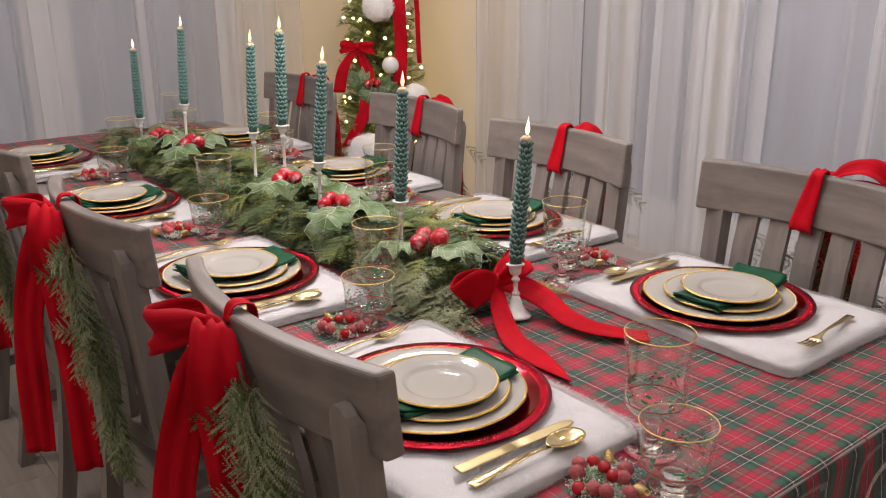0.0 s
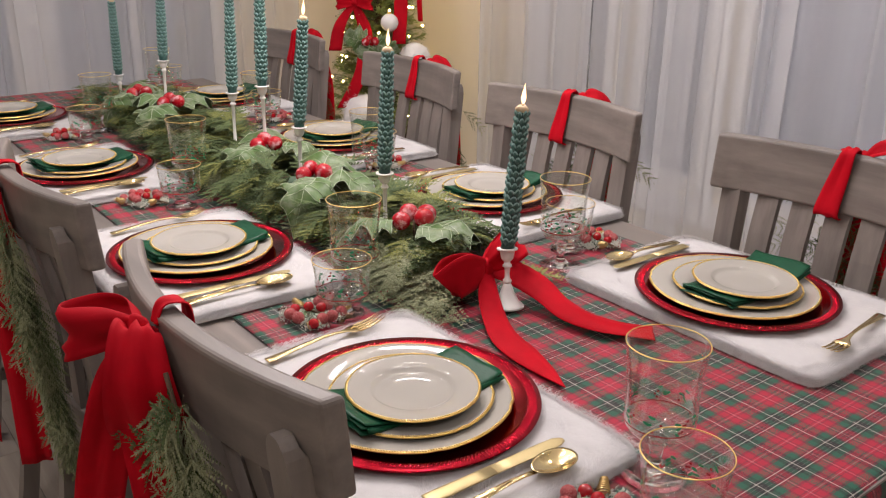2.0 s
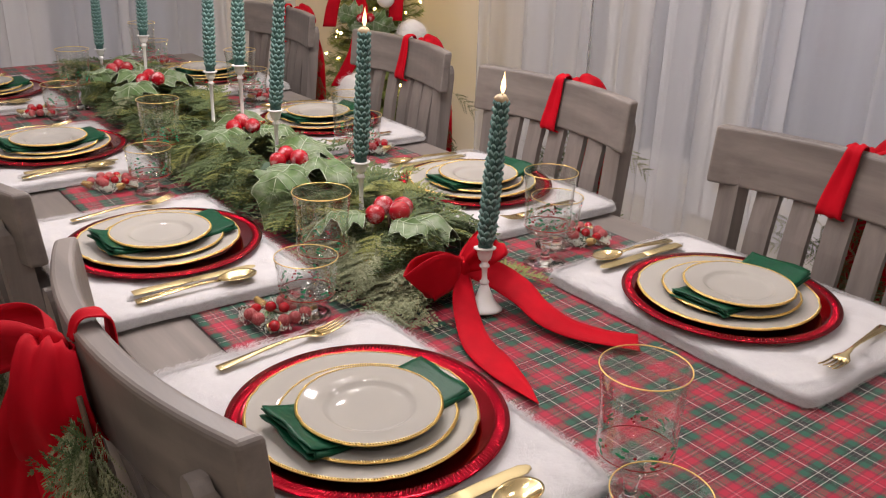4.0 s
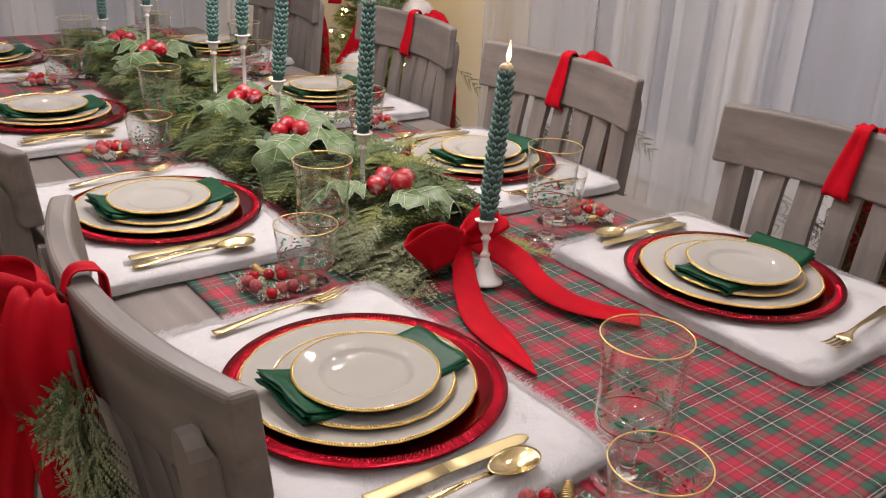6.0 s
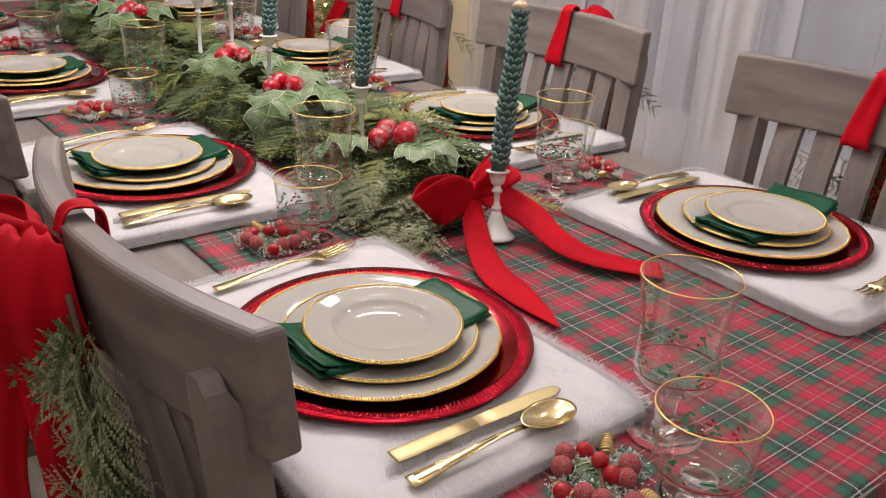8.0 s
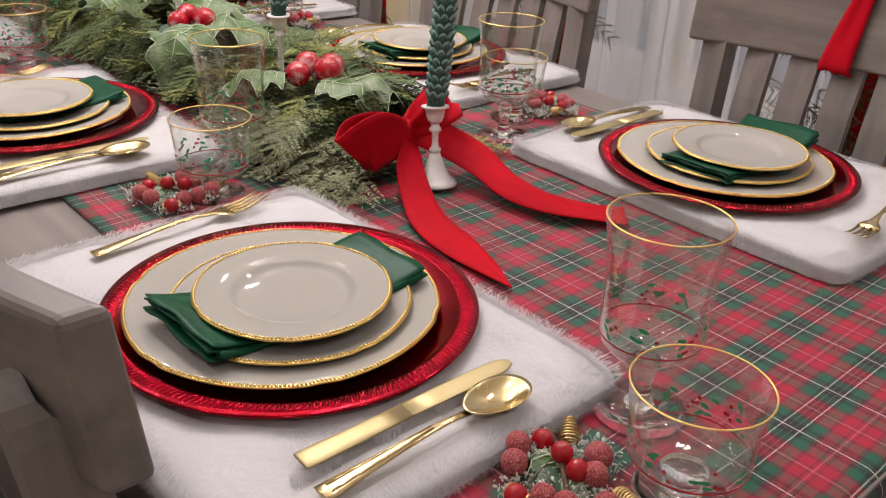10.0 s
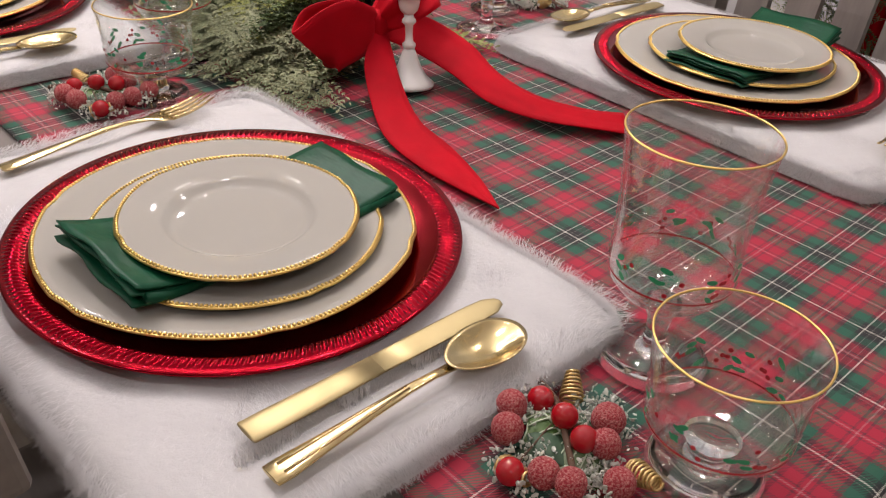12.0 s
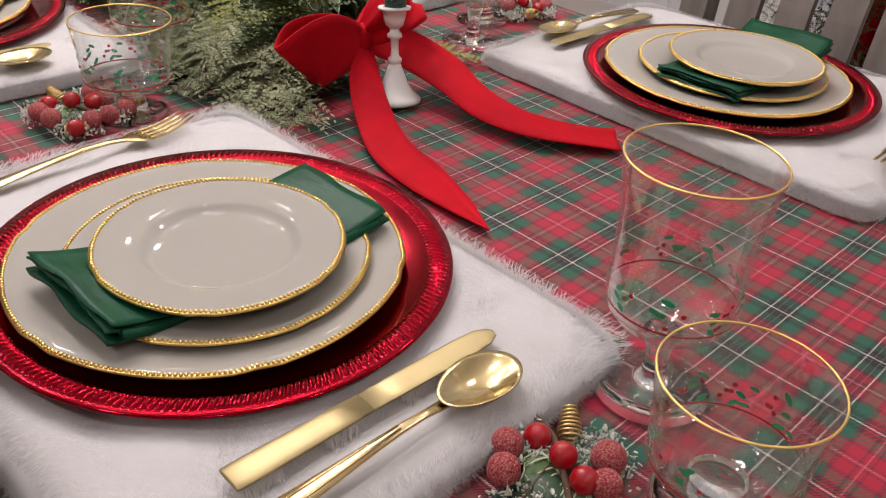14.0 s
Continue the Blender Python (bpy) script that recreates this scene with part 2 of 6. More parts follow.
CEDAR = foliage("cedar_green", (0.02, 0.042, 0.013), (0.12, 0.165, 0.055))
CEDAR_LIGHT = foliage("cedar_yellow_green", (0.07, 0.095, 0.018), (0.24, 0.25, 0.065))
CEDAR_FROST = foliage("frosted_cedar", (0.1, 0.115, 0.055), (0.31, 0.33, 0.19))
FIR = foliage("fir_needles", (0.07, 0.12, 0.025), (0.26, 0.3, 0.08))
TWIG = material("brown_twig", (0.09, 0.05, 0.03), 0.8)


def frosted_leaf():
    m = material("frosted_holly_leaf", (0.16, 0.26, 0.09), 0.5)
    n = Nodes(m)
    v = n.place()
    g = n.noise(v, 60, 6, 0.7)
    big = n.noise(v, 14, 3)
    f = n.math("ADD", n.math("MULTIPLY", g, 0.6), n.math("MULTIPLY", big, 0.5))
    n.colour(n.ramp(f, [(0.42, (0.05, 0.11, 0.018)), (0.54, (0.09, 0.15, 0.05)), (0.74, (0.23, 0.265, 0.19))]))
    n.bump(g, 0.5, 0.002)
    return m


LEAF = frosted_leaf()
LEAF_DARK = foliage("dark_holly_leaf", (0.02, 0.05, 0.025), (0.07, 0.12, 0.07))
LEAF_VEIN = material("white_frost_edge", (0.44, 0.5, 0.37), 0.7)
BERRY = material("red_berry", (0.33, 0.001, 0.007), 0.16, coat=0.5)


def sugared():
    m = material("sugared_berry", (0.5, 0.05, 0.06), 0.7)
    n = Nodes(m)
    v = n.place()
    g = n.noise(v, 800, 3, 0.7)
    n.colour(n.ramp(g, [(0.42, (0.3, 0.006, 0.018)), (0.74, (0.62, 0.3, 0.27))]))
    n.bump(g, 1.0, 0.002)
    return m


SUGARED = sugared()


def frosted_red():
    m = material("frosted_red_berry", (0.5, 0.01, 0.02), 0.25, coat=0.5)
    n = Nodes(m)
    v = n.place()
    g = n.noise(v, 40, 6, 0.75)
    n.colour(n.ramp(g, [(0.52, (0.36, 0.001, 0.009)), (0.66, (0.66, 0.36, 0.38))]))
    n.rough(span(n, g, 0.1, 0.34))
    return m


FROST_BERRY = frosted_red()
ICE = material("iced_twig", (0.66, 0.67, 0.6), 0.3, transmission=0.3, ior=1.3)
SNOW = fur_mat("white_plush", (0.8, 0.78, 0.76))


def sheer_cloth():
    m = material("sheer_white_voile", (0.75, 0.755, 0.78), 0.8)
    n = Nodes(m)
    tr = n.tree.nodes.new("ShaderNodeBsdfTransparent")
    tl = n.add("ShaderNodeBsdfTranslucent", Color=(0.8, 0.8, 0.8, 1))
    weave = n.noise(n.place((1, 1, 0.05)), 16, 2)
    mix1 = n.tree.nodes.new("ShaderNodeMixShader")
    mix1.inputs[0].default_value = 0.3
    n.link(n.bsdf.outputs[0], mix1.inputs[1])
    n.link(tl.outputs[0], mix1.inputs[2])
    mix2 = n.tree.nodes.new("ShaderNodeMixShader")
    n.link(span(n, weave, 0.43, 0.475), mix2.inputs[0])
    n.link(tr.outputs[0], mix2.inputs[1])
    n.link(mix1.outputs[0], mix2.inputs[2])
    n.link(mix2.outputs[0], n.tree.nodes["Material Output"].inputs["Surface"])
    return m


SHEER = sheer_cloth()
PANE = material("window_pane", (0.9, 0.92, 0.95), 0.02, transmission=1.0, ior=1.45)
# dim dusk seen through the windows, put into a plain grey
DUSK_BOARD = material("grey_dusk_blind", (0.24, 0.25, 0.28), 0.7)


# ---- mesh helpers ----
def part(name, bm, mat, parent=None, label="", smooth=True, m=None):
    """Links a bmesh as one mesh object, under a thing if one is given."""
    data = bpy.data.meshes.new(name)
    bmesh.ops.recalc_face_normals(bm, faces=bm.faces[:])
    for f in bm.faces:
        f.smooth = smooth
    bm.to_mesh(data)
    bm.free()
    data.materials.append(mat)
    ob = new(name, data)
    if parent is not None:
        ob.parent = parent
    if m is not None:
        ob.matrix_basis = m
    if label:
        ob["label"] = label
    return ob


def raw_part(name, verts, faces, mat, parent=None, label="", smooth=False):
    data = bpy.data.meshes.new(name)
    data.from_pydata(verts, [], faces)
    data.materials.append(mat)
    if smooth:
        data.polygons.foreach_set("use_smooth", [True] * len(data.polygons))
    ob = new(name, data)
    if parent is not None:
        ob.parent = parent
    if label:
        ob["label"] = label
    return ob


def again(ob, parent, m):
    """Another piece on the same mesh."""
    o = new(ob.name.split(".")[0], ob.data)
    o.parent = parent
    o.matrix_basis = m
    return o


def thing(name, label, category, group="", kind="", m=None):
    ob = tagged(new(name), label, category, group, kind)
    if m is not None:
        ob.matrix_basis = m
    return ob


def box(bm, x0, y0, z0, x1, y1, z1, bevel=0.0, m=None, segments=2):
    r = bmesh.ops.create_cube(bm, size=1.0)
    vs = r["verts"]
    for v in vs:
        v.co = Vector(((x0 + x1) / 2 + v.co.x * (x1 - x0), (y0 + y1) / 2 + v.co.y * (y1 - y0), (z0 + z1) / 2 + v.co.z * (z1 - z0)))
    if bevel:
        es = {e for v in vs for e in v.link_edges}
        rr = bmesh.ops.bevel(bm, geom=list(es), offset=bevel, segments=segments, affect="EDGES", profile=0.6)
        vs = list({v for f in rr["faces"] for v in f.verts} | {v for v in vs if v.is_valid})
    if m is not None:
        bmesh.ops.transform(bm, matrix=m, verts=vs)
    return vs


def boxed(*a, **k):
    bm = bmesh.new()
    box(bm, *a, **k)
    return bm


def lathe(profile, n=48, shape=None, bm=None):
    """Turns (radius, height) points round z. shape(angle, r, z) may bend a point."""
    bm = bm or bmesh.new()
    rings = []
    for r, z in profile:
        if r < 1e-6:
            rings.append([bm.verts.new((0, 0, z))])
            continue
        ring = []
        for i in range(n):
            a = 2 * math.pi * i / n
            rr, zz = shape(a, r, z) if shape else (r, z)
            ring.append(bm.verts.new((rr * math.cos(a), rr * math.sin(a), zz)))
        rings.append(ring)
    for a, b in zip(rings, rings[1:]):
        for i in range(n):
            j = (i + 1) % n
            if len(a) == 1 and len(b) == 1:
                continue
            if len(a) == 1:
                bm.faces.new((a[0], b[i], b[j]))
            elif len(b) == 1:
                bm.faces.new((a[i], b[0], a[j]))
            else:
                bm.faces.new((a[i], b[i], b[j], a[j]))
    return bm


def tube(points, radii, n=8, bm=None, caps=True):
    """A round bar along points."""
    bm = bm or bmesh.new()
    points = [Vector(p) for p in points]
    if not isinstance(radii, (list, tuple)):
        radii = [radii] * len(points)
    rings, side = [], None
    for i, p in enumerate(points):
        d = (points[min(i + 1, len(points) - 1)] - points[max(i - 1, 0)]).normalized()
        if side is None:
            side = d.orthogonal().normalized()
        side = (side - d * side.dot(d)).normalized()
        up = d.cross(side)
        rings.append([bm.verts.new(p + radii[i] * (math.cos(2 * math.pi * k / n) * side + math.sin(2 * math.pi * k / n) * up)) for k in range(n)])
    for a, b in zip(rings, rings[1:]):
        for k in range(n):
            bm.faces.new((a[k], a[(k + 1) % n], b[(k + 1) % n], b[k]))
    if caps:
        bm.faces.new(rings[0][::-1])
        bm.faces.new(rings[-1])
    return bm


def spline(points, steps=8):
    """A smooth line through points (Catmull-Rom)."""
    p = [Vector(q) for q in points]
    p = [p[0] * 2 - p[1]] + p + [p[-1] * 2 - p[-2]]
    out = []
    for i in range(1, len(p) - 2):
        for k in range(steps):
            t = k / steps
            a, b, c, d = p[i - 1], p[i], p[i + 1], p[i + 2]
            out.append(0.5 * ((2 * b) + (c - a) * t + (2 * a - 5 * b + 4 * c - d) * t * t + (3 * b - a - 3 * c + d) * t ** 3))
    out.append(p[-2])
    return out


def ribbon(points, side, width, thick=0.0016, bm=None, steps=8, ripple=0.0, across=5, seed=0):
    """A cloth band along points; side: the direction of its width, one vector or one for each point."""
    bm = bm or bmesh.new()
    if not isinstance(side, list):
        side = [side] * len(points)
    if not isinstance(width, (list, tuple)):
        width = [width] * len(points)
    line, sides = spline(points, steps), spline(side, steps)
    widths = [v.x for v in spline([(w, 0, 0) for w in width], steps)]
    top, bot = [], []
    for i, p in enumerate(line):
        d = (line[min(i + 1, len(line) - 1)] - line[max(i - 1, 0)]).normalized()
        s = sides[i].normalized()
        nrm = d.cross(s).normalized()
        rt, rb = [], []
        for k in range(across + 1):
            u = k / across - 0.5
            lift = ripple * noise.noise((i * 0.06 + seed, u * 4.2, seed * 3.1))
            q = p + s * (u * widths[i]) + nrm * lift
            rt.append(bm.verts.new(q + nrm * thick / 2))
            rb.append(bm.verts.new(q - nrm * thick / 2))
        top.append(rt)
        bot.append(rb)
    for i in range(len(line) - 1):
        for k in range(across):
            bm.faces.new((top[i][k], top[i][k + 1], top[i + 1][k + 1], top[i + 1][k]))
            bm.faces.new((bot[i][k], bot[i + 1][k], bot[i + 1][k + 1], bot[i][k + 1]))
        for k in (0, across):
            bm.faces.new((top[i][k], top[i + 1][k], bot[i + 1][k], bot[i][k]))
    for e in (0, -1):
        for k in range(across):
            bm.faces.new((top[e][k], bot[e][k], bot[e][k + 1], top[e][k + 1]))
    return bm


def ball(r, sub=2, bm=None, m=None, uneven=0.0, seed=0):
    bm = bm or bmesh.new()
    vs = bmesh.ops.create_icosphere(bm, subdivisions=sub, radius=r)["verts"]
    if uneven:
        for v in vs:
            v.co *= 1 + uneven * noise.noise(v.co / r * 1.3 + Vector((seed, 0, 0)))
    if m is not None:
        bmesh.ops.transform(bm, matrix=m, verts=vs)
    return bm


# ---- the room ----
def wall_with_openings(name, axis, at, thick, a0, a1, openings, mat):
    """A wall across x or y, cut through by openings (a, b, bottom, top)."""
    bm = bmesh.new()

    def slab(p, q, z0, z1):
        if q - p < 1e-4 or z1 - z0 < 1e-4:
            return
        if axis == "x":
            box(bm, at, p, z0, at + thick, q, z1)
        else:
            box(bm, p, at, z0, q, at + thick, z1)

    last = a0
    for a, b, z0, z1 in openings:
        slab(last, a, 0, ROOM_H)
        slab(a, b, 0, z0)
        slab(a, b, z1, ROOM_H)
        last = b
    slab(last, a1, 0, ROOM_H)
    return tagged(part(name, bm, mat, smooth=False), "cream painted interior wall", "wall", kind="structure")


WIN_EAST = [(-1.75, -0.75, 0.5, 2.15), (-0.5, 0.955, 0.43, 2.15), (1.03, 1.4, 0.43, 2.15), (1.49, 1.84, 0.43, 2.15)]
WIN_NORTH = [(-1.9, 0.33, 0.5, 2.15), (0.4, 1.25, 0.5, 2.15)]
wall_with_openings("wall_east", "x", ROOM_X1, 0.14, ROOM_Y0, ROOM_Y1 + 0.14, WIN_EAST, WALL_CREAM)
wall_with_openings("wall_north", "y", ROOM_Y1, 0.14, ROOM_X0 - 0.14, ROOM_X1, WIN_NORTH, WALL_CREAM)
wall_with_openings("wall_west", "x", ROOM_X0 - 0.14, 0.14, ROOM_Y0, ROOM_Y1, [], WALL_CREAM)
wall_with_openings("wall_south", "y", ROOM_Y0 - 0.14, 0.14, ROOM_X0 - 0.14, ROOM_X1 + 0.14, [], WALL_CREAM)
tagged(part("ceiling", boxed(ROOM_X0 - 0.14, ROOM_Y0 - 0.14, ROOM_H, ROOM_X1 + 0.14, ROOM_Y1 + 0.14, ROOM_H + 0.12), CEILING_WHITE, smooth=False),
       "plain white painted ceiling with downlights", "ceiling", kind="structure")
floor = tagged(part("floor", boxed(ROOM_X0 - 0.14, ROOM_Y0 - 0.14, -0.12, ROOM_X1 + 0.14, ROOM_Y1 + 0.14, -0.004), WOOD_Y, smooth=False),
               "grey-brown wood plank floor", "floor", kind="structure")


def window(name, axis, at, a, b, z0, z1):
    w = thing(name, "white framed window behind sheer curtains at dusk", "window", kind="structure")
    f = 0.05

    def bar(nm, p, q, lo, hi, mat=TRIM_WHITE, d0=0.03, d1=0.09):
        bm = boxed(at + d0, p, lo, at + d1, q, hi, bevel=0.004) if axis == "x" else boxed(p, at + d0, lo, q, at + d1, hi, bevel=0.004)
        return part(nm, bm, mat, w, smooth=False)

    bar("window_frame", a, a + f, z0, z1)
    bar("window_frame", b - f, b, z0, z1)
    bar("window_frame", a + f, b - f, z0, z0 + f)
    bar("window_frame", a + f, b - f, z1 - f, z1)
    pane = bar("pane", a + f, b - f, z0 + f, z1 - f, PANE, 0.055, 0.061)
    pane.visible_shadow = False
    # wide white casing boards on the wall face
    for nm, p, q, lo, hi in (("casing", a - 0.034, a - 0.001, z0 - 0.1, z1 + 0.1), ("casing", b + 0.001, b + 0.034, z0 - 0.1, z1 + 0.1), ("casing", a - 0.001, b + 0.001, z1 + 0.001, z1 + 0.1), ("sill", a - 0.001, b + 0.001, z0 - 0.1, z0 - 0.001)):
        bar(nm, p, q, lo, hi, TRIM_WHITE, -0.016, -0.002)
    # added board behind the pane; its grey stands in for the dusk outside
    bar("blind", a + f, b - f, z0 + f, z1 - f, DUSK_BOARD, 0.098, 0.106)
    return w


k = 0
for axis, at, wins in (("x", ROOM_X1, WIN_EAST), ("y", ROOM_Y1, WIN_NORTH)):
    for a, b, z0, z1 in wins:
        k += 1
        window("window_%d" % k, axis, at, a, b, z0, z1)

for nm, bm in (("baseboard", boxed(ROOM_X1 - 0.014, ROOM_Y0, 0, ROOM_X1 - 0.002, ROOM_Y1 - 0.014, 0.1, 0.003)),
               ("baseboard", boxed(ROOM_X0, ROOM_Y1 - 0.014, 0, ROOM_X1 - 0.014, ROOM_Y1 - 0.002, 0.1, 0.003)),
               ("baseboard", boxed(ROOM_X0 + 0.002, ROOM_Y0, 0, ROOM_X0 + 0.014, ROOM_Y1 - 0.014, 0.1, 0.003))):
    tagged(part(nm, bm, TRIM_WHITE, smooth=False), "white painted baseboard along the wall", "baseboard", kind="structure")


def curtain(axis, at, a, b, seed):
    """A hanging sheer panel: flat stretches between gathered pleats that fold over themselves."""
    rnd = random.Random(seed)
    n, rows = int((b - a) / 0.003), 10
    verts, faces = [], []
    pleats, c = [], rnd.uniform(0.05, 0.12)
    while c < b - a - 0.03:
        pleats.append((c, rnd.uniform(0.5, 1.0)))
        c += rnd.choice((0.05, 0.14, 0.2, 0.28)) * rnd.uniform(0.85, 1.2)
    phase, line = rnd.random() * 6, []
    for i in range(n + 1):
        s = (b - a) * i / n
        ease = min(1.0, i / 12, (n - i) / 12)
        depth = 0.3 * math.sin(phase + s * 17) + 0.15 * math.sin(phase * 2 + s * 41)
        shift = 0.0
        for c, strong in pleats:
            u = (s - c) / 0.017
            if abs(u) < 1:
                shift -= 0.014 * strong * math.sin(math.pi * u)
                depth += 0.55 * strong * math.cos(math.pi * u / 2) ** 2
        line.append((s + shift * ease, depth))
    # turned-back hems at both edges
    hem = [(0.034 * (1 - k / 5), 0.12 - 0.02 * k) for k in range(5)]
    d0, d1 = line[0][1], line[-1][1]
    line = [(s, d0 + e) for s, e in hem] + line + [((b - a) - s, d1 + e) for s, e in hem[::-1]]
    n = len(line) - 1
    for j in range(rows + 1):
        h = j / rows
        z = 0.015 + (2.45 - 0.015) * h
        amp = 0.055 - 0.018 * h
        for i in range(n + 1):
            u = a + line[i][0] + 0.012 * (1 - h) * noise.noise((i * 0.01, seed, 7))
            d = at + amp * line[i][1] + 0.006 * noise.noise((i * 0.02, j * 0.5, seed))
            verts.append((d, u, z) if axis == "x" else (u, d, z))
    for j in range(rows):
        for i in range(n):
            q = j * (n + 1) + i
            faces.append((q, q + 1, q + n + 2, q + n + 1))
    c = raw_part("sheer_curtain", verts, faces, SHEER, smooth=True)
    return tagged(c, "sheer white floor-length curtain panel in soft folds", "curtain", "sheer curtains")


for i, (a, b) in enumerate(((-1.95, -1.1), (-1.12, -0.3), (-0.32, 0.36), (0.33, 0.72), (0.66, 1.12), (1.02, 1.5), (1.46, 1.8), (1.72, 2.15))):
    curtain("x", ROOM_X1 - 0.13 + 0.016 * (i % 2), a, b, 3 + i)
for i, (a, b) in enumerate(((-2.3, -1.4), (-1.42, -0.6), (-0.62, -0.1), (-0.12, 0.45), (0.28, 0.78), (0.75, 1.14), (1.12, 1.38), (1.34, 1.6))):
    curtain("y", ROOM_Y1 - 0.13 + 0.016 * (i % 2), a, b, 13 + i)


def rod(axis, at, a, b):
    r = thing("curtain_rod", "slim white metal curtain rod above the window", "curtain rod")
    p, q = ((at, a, 2.47), (at, b, 2.47)) if axis == "x" else ((a, at, 2.47), (b, at, 2.47))
    part("rod", tube([p, q], 0.012, 12), HOLDER_WHITE, r)
    for e in (p, q):
        part("finial", ball(0.022, 2, m=Matrix.Translation(e)), HOLDER_WHITE, r)
        w = Vector(e)
        tgt = w + (Vector((0.128, 0, 0)) if axis == "x" else Vector((0, 0.128, 0)))
        part("bracket", tube([w, tgt], 0.007, 8), HOLDER_WHITE, r)


rod("x", ROOM_X1 - 0.13, -2.05, 2.2)
rod("y", ROOM_Y1 - 0.13, -2.4, 1.66)

chand = thing("chandelier", "six-armed chandelier with round lit bulbs over the table", "chandelier", m=pose(CHANDELIER[0], CHANDELIER[1], 0))
part("rod", tube([(0, 0, CHANDELIER[2] - 0.06), (0, 0, ROOM_H)], 0.008, 10), GOLD, chand)
part("canopy", lathe([(0, ROOM_H), (0.06, ROOM_H), (0.06, ROOM_H - 0.012), (0.02, ROOM_H - 0.03), (0, ROOM_H - 0.03)], 28), GOLD, chand)
part("hub", ball(0.035, 3, m=pose(0, 0, CHANDELIER[2] - 0.06)), GOLD, chand)
for bx, by, bz in BULBS:
    ux, uy = bx - CHANDELIER[0], by - CHANDELIER[1]
    part("arm", tube(spline([(0, 0, bz - 0.06), (ux * 0.5, uy * 0.5, bz + 0.01), (ux, uy, bz + 0.06), (ux, uy, bz + 0.045)], 6), 0.005, 8), GOLD, chand)
    bulb = part("bulb", ball(0.034, 3, m=pose(ux, uy, bz)), DOWNLIGHT, chand, "warm lit globe bulb")
    bulb.visible_shadow = False

for dx, dy in DOWNLIGHTS:
    d = thing("downlight", "round recessed ceiling downlight with white trim", "ceiling light", "ceiling downlights", m=pose(dx, dy, ROOM_H))
    part("trim_ring", lathe([(0.08, 0.0), (0.1, 0.0), (0.1, -0.008), (0.082, -0.012), (0.08, 0.0)], 32), TRIM_WHITE, d)
    part("lens", lathe([(0, -0.004), (0.079, -0.004), (0.079, -0.001), (0, -0.001)], 32), DOWNLIGHT, d)


# ---- the table ----
TX0, TX1, TY0, TY1, TOP = -0.165, 0.835, -0.43, 2.62, 0.75
table = thing("dining_table", "long grey-stained wooden dining table laid for eight", "dining table")
NB = 7
for i in range(NB):
    a, b = TX0 + (TX1 - TX0) * i / NB, TX0 + (TX1 - TX0) * (i + 1) / NB
    part("board", boxed(a + 0.0006, TY0, TOP - 0.036, b - 0.0006, TY1, TOP - 0.004, bevel=0.003), WOOD_Y, table, smooth=False)
for x in (TX0 + 0.10, TX1 - 0.12):
    part("apron", boxed(x, TY0 + 0.1, TOP - 0.13, x + 0.022, TY1 - 0.1, TOP - 0.0365, bevel=0.003), WOOD_Y, table, smooth=False)
for y in (TY0 + 0.09, TY1 - 0.11):
    part("apron", boxed(TX0 + 0.122, y, TOP - 0.13, TX1 - 0.122, y + 0.022, TOP - 0.0365, bevel=0.003), WOOD_X, table, smooth=False)
for x in (TX0 + 0.10, TX1 - 0.19):
    for y in (TY0 + 0.115, TY1 - 0.205):
        part("leg", boxed(x + 0.023, y, 0, x + 0.093, y + 0.085, TOP - 0.0365, bevel=0.006), WOOD_Z, table, smooth=False)


def tablecloth():
    """A narrow cloth that falls over both ends of the table."""
    cx0, cx1 = -0.055, 0.745
    prof = []
    drop, r = 0.26, 0.018
    for s, y in ((-1, TY0), (1, TY1)):
        side = [(y + s * (0.004 + 0.012 * k / 8), TOP - r - drop * k / 8) for k in range(9)]
        bend = [(y + s * 0.004 - s * r + s * r * math.sin(a), TOP - r + r * math.cos(a)) for a in [math.pi / 2 * q / 6 for q in range(6)]]
        if s < 0:
            prof += side[::-1] + bend[::-1]
        else:
            prof += bend + side
    k0 = 15
    mid = [(TY0 + 0.03 + (TY1 - TY0 - 0.06) * i / 120, TOP) for i in range(121)]
    prof = prof[:k0] + mid + prof[k0:]
    nx = 40
    verts, faces = [], []
    for j, (y, z) in enumerate(prof):
        hang = max(0.0, TOP - 0.02 - z)
        for i in range(nx + 1):
            x = cx0 + (cx1 - cx0) * i / nx
            wave = 0.0 if hang == 0 else hang * 0.09 * math.sin(i * 0.55) * (1 if y > 1 else -1)
            lift = 0.0009 * noise.noise((x * 9, y * 9, 0))
            verts.append((x, y + wave, z + lift))
    for j in range(len(prof) - 1):
        for i in range(nx):
            p = j * (nx + 1) + i
            faces.append((p, p + 1, p + nx + 2, p + nx + 1))
    c = raw_part("tablecloth", verts, faces, TARTAN, smooth=True)
    s = c.modifiers.new("thickness", "SOLIDIFY")
    s.thickness, s.offset = 0.002, -1
    return tagged(c, "red and green tartan cloth lying along the table", "tablecloth")


tablecloth()


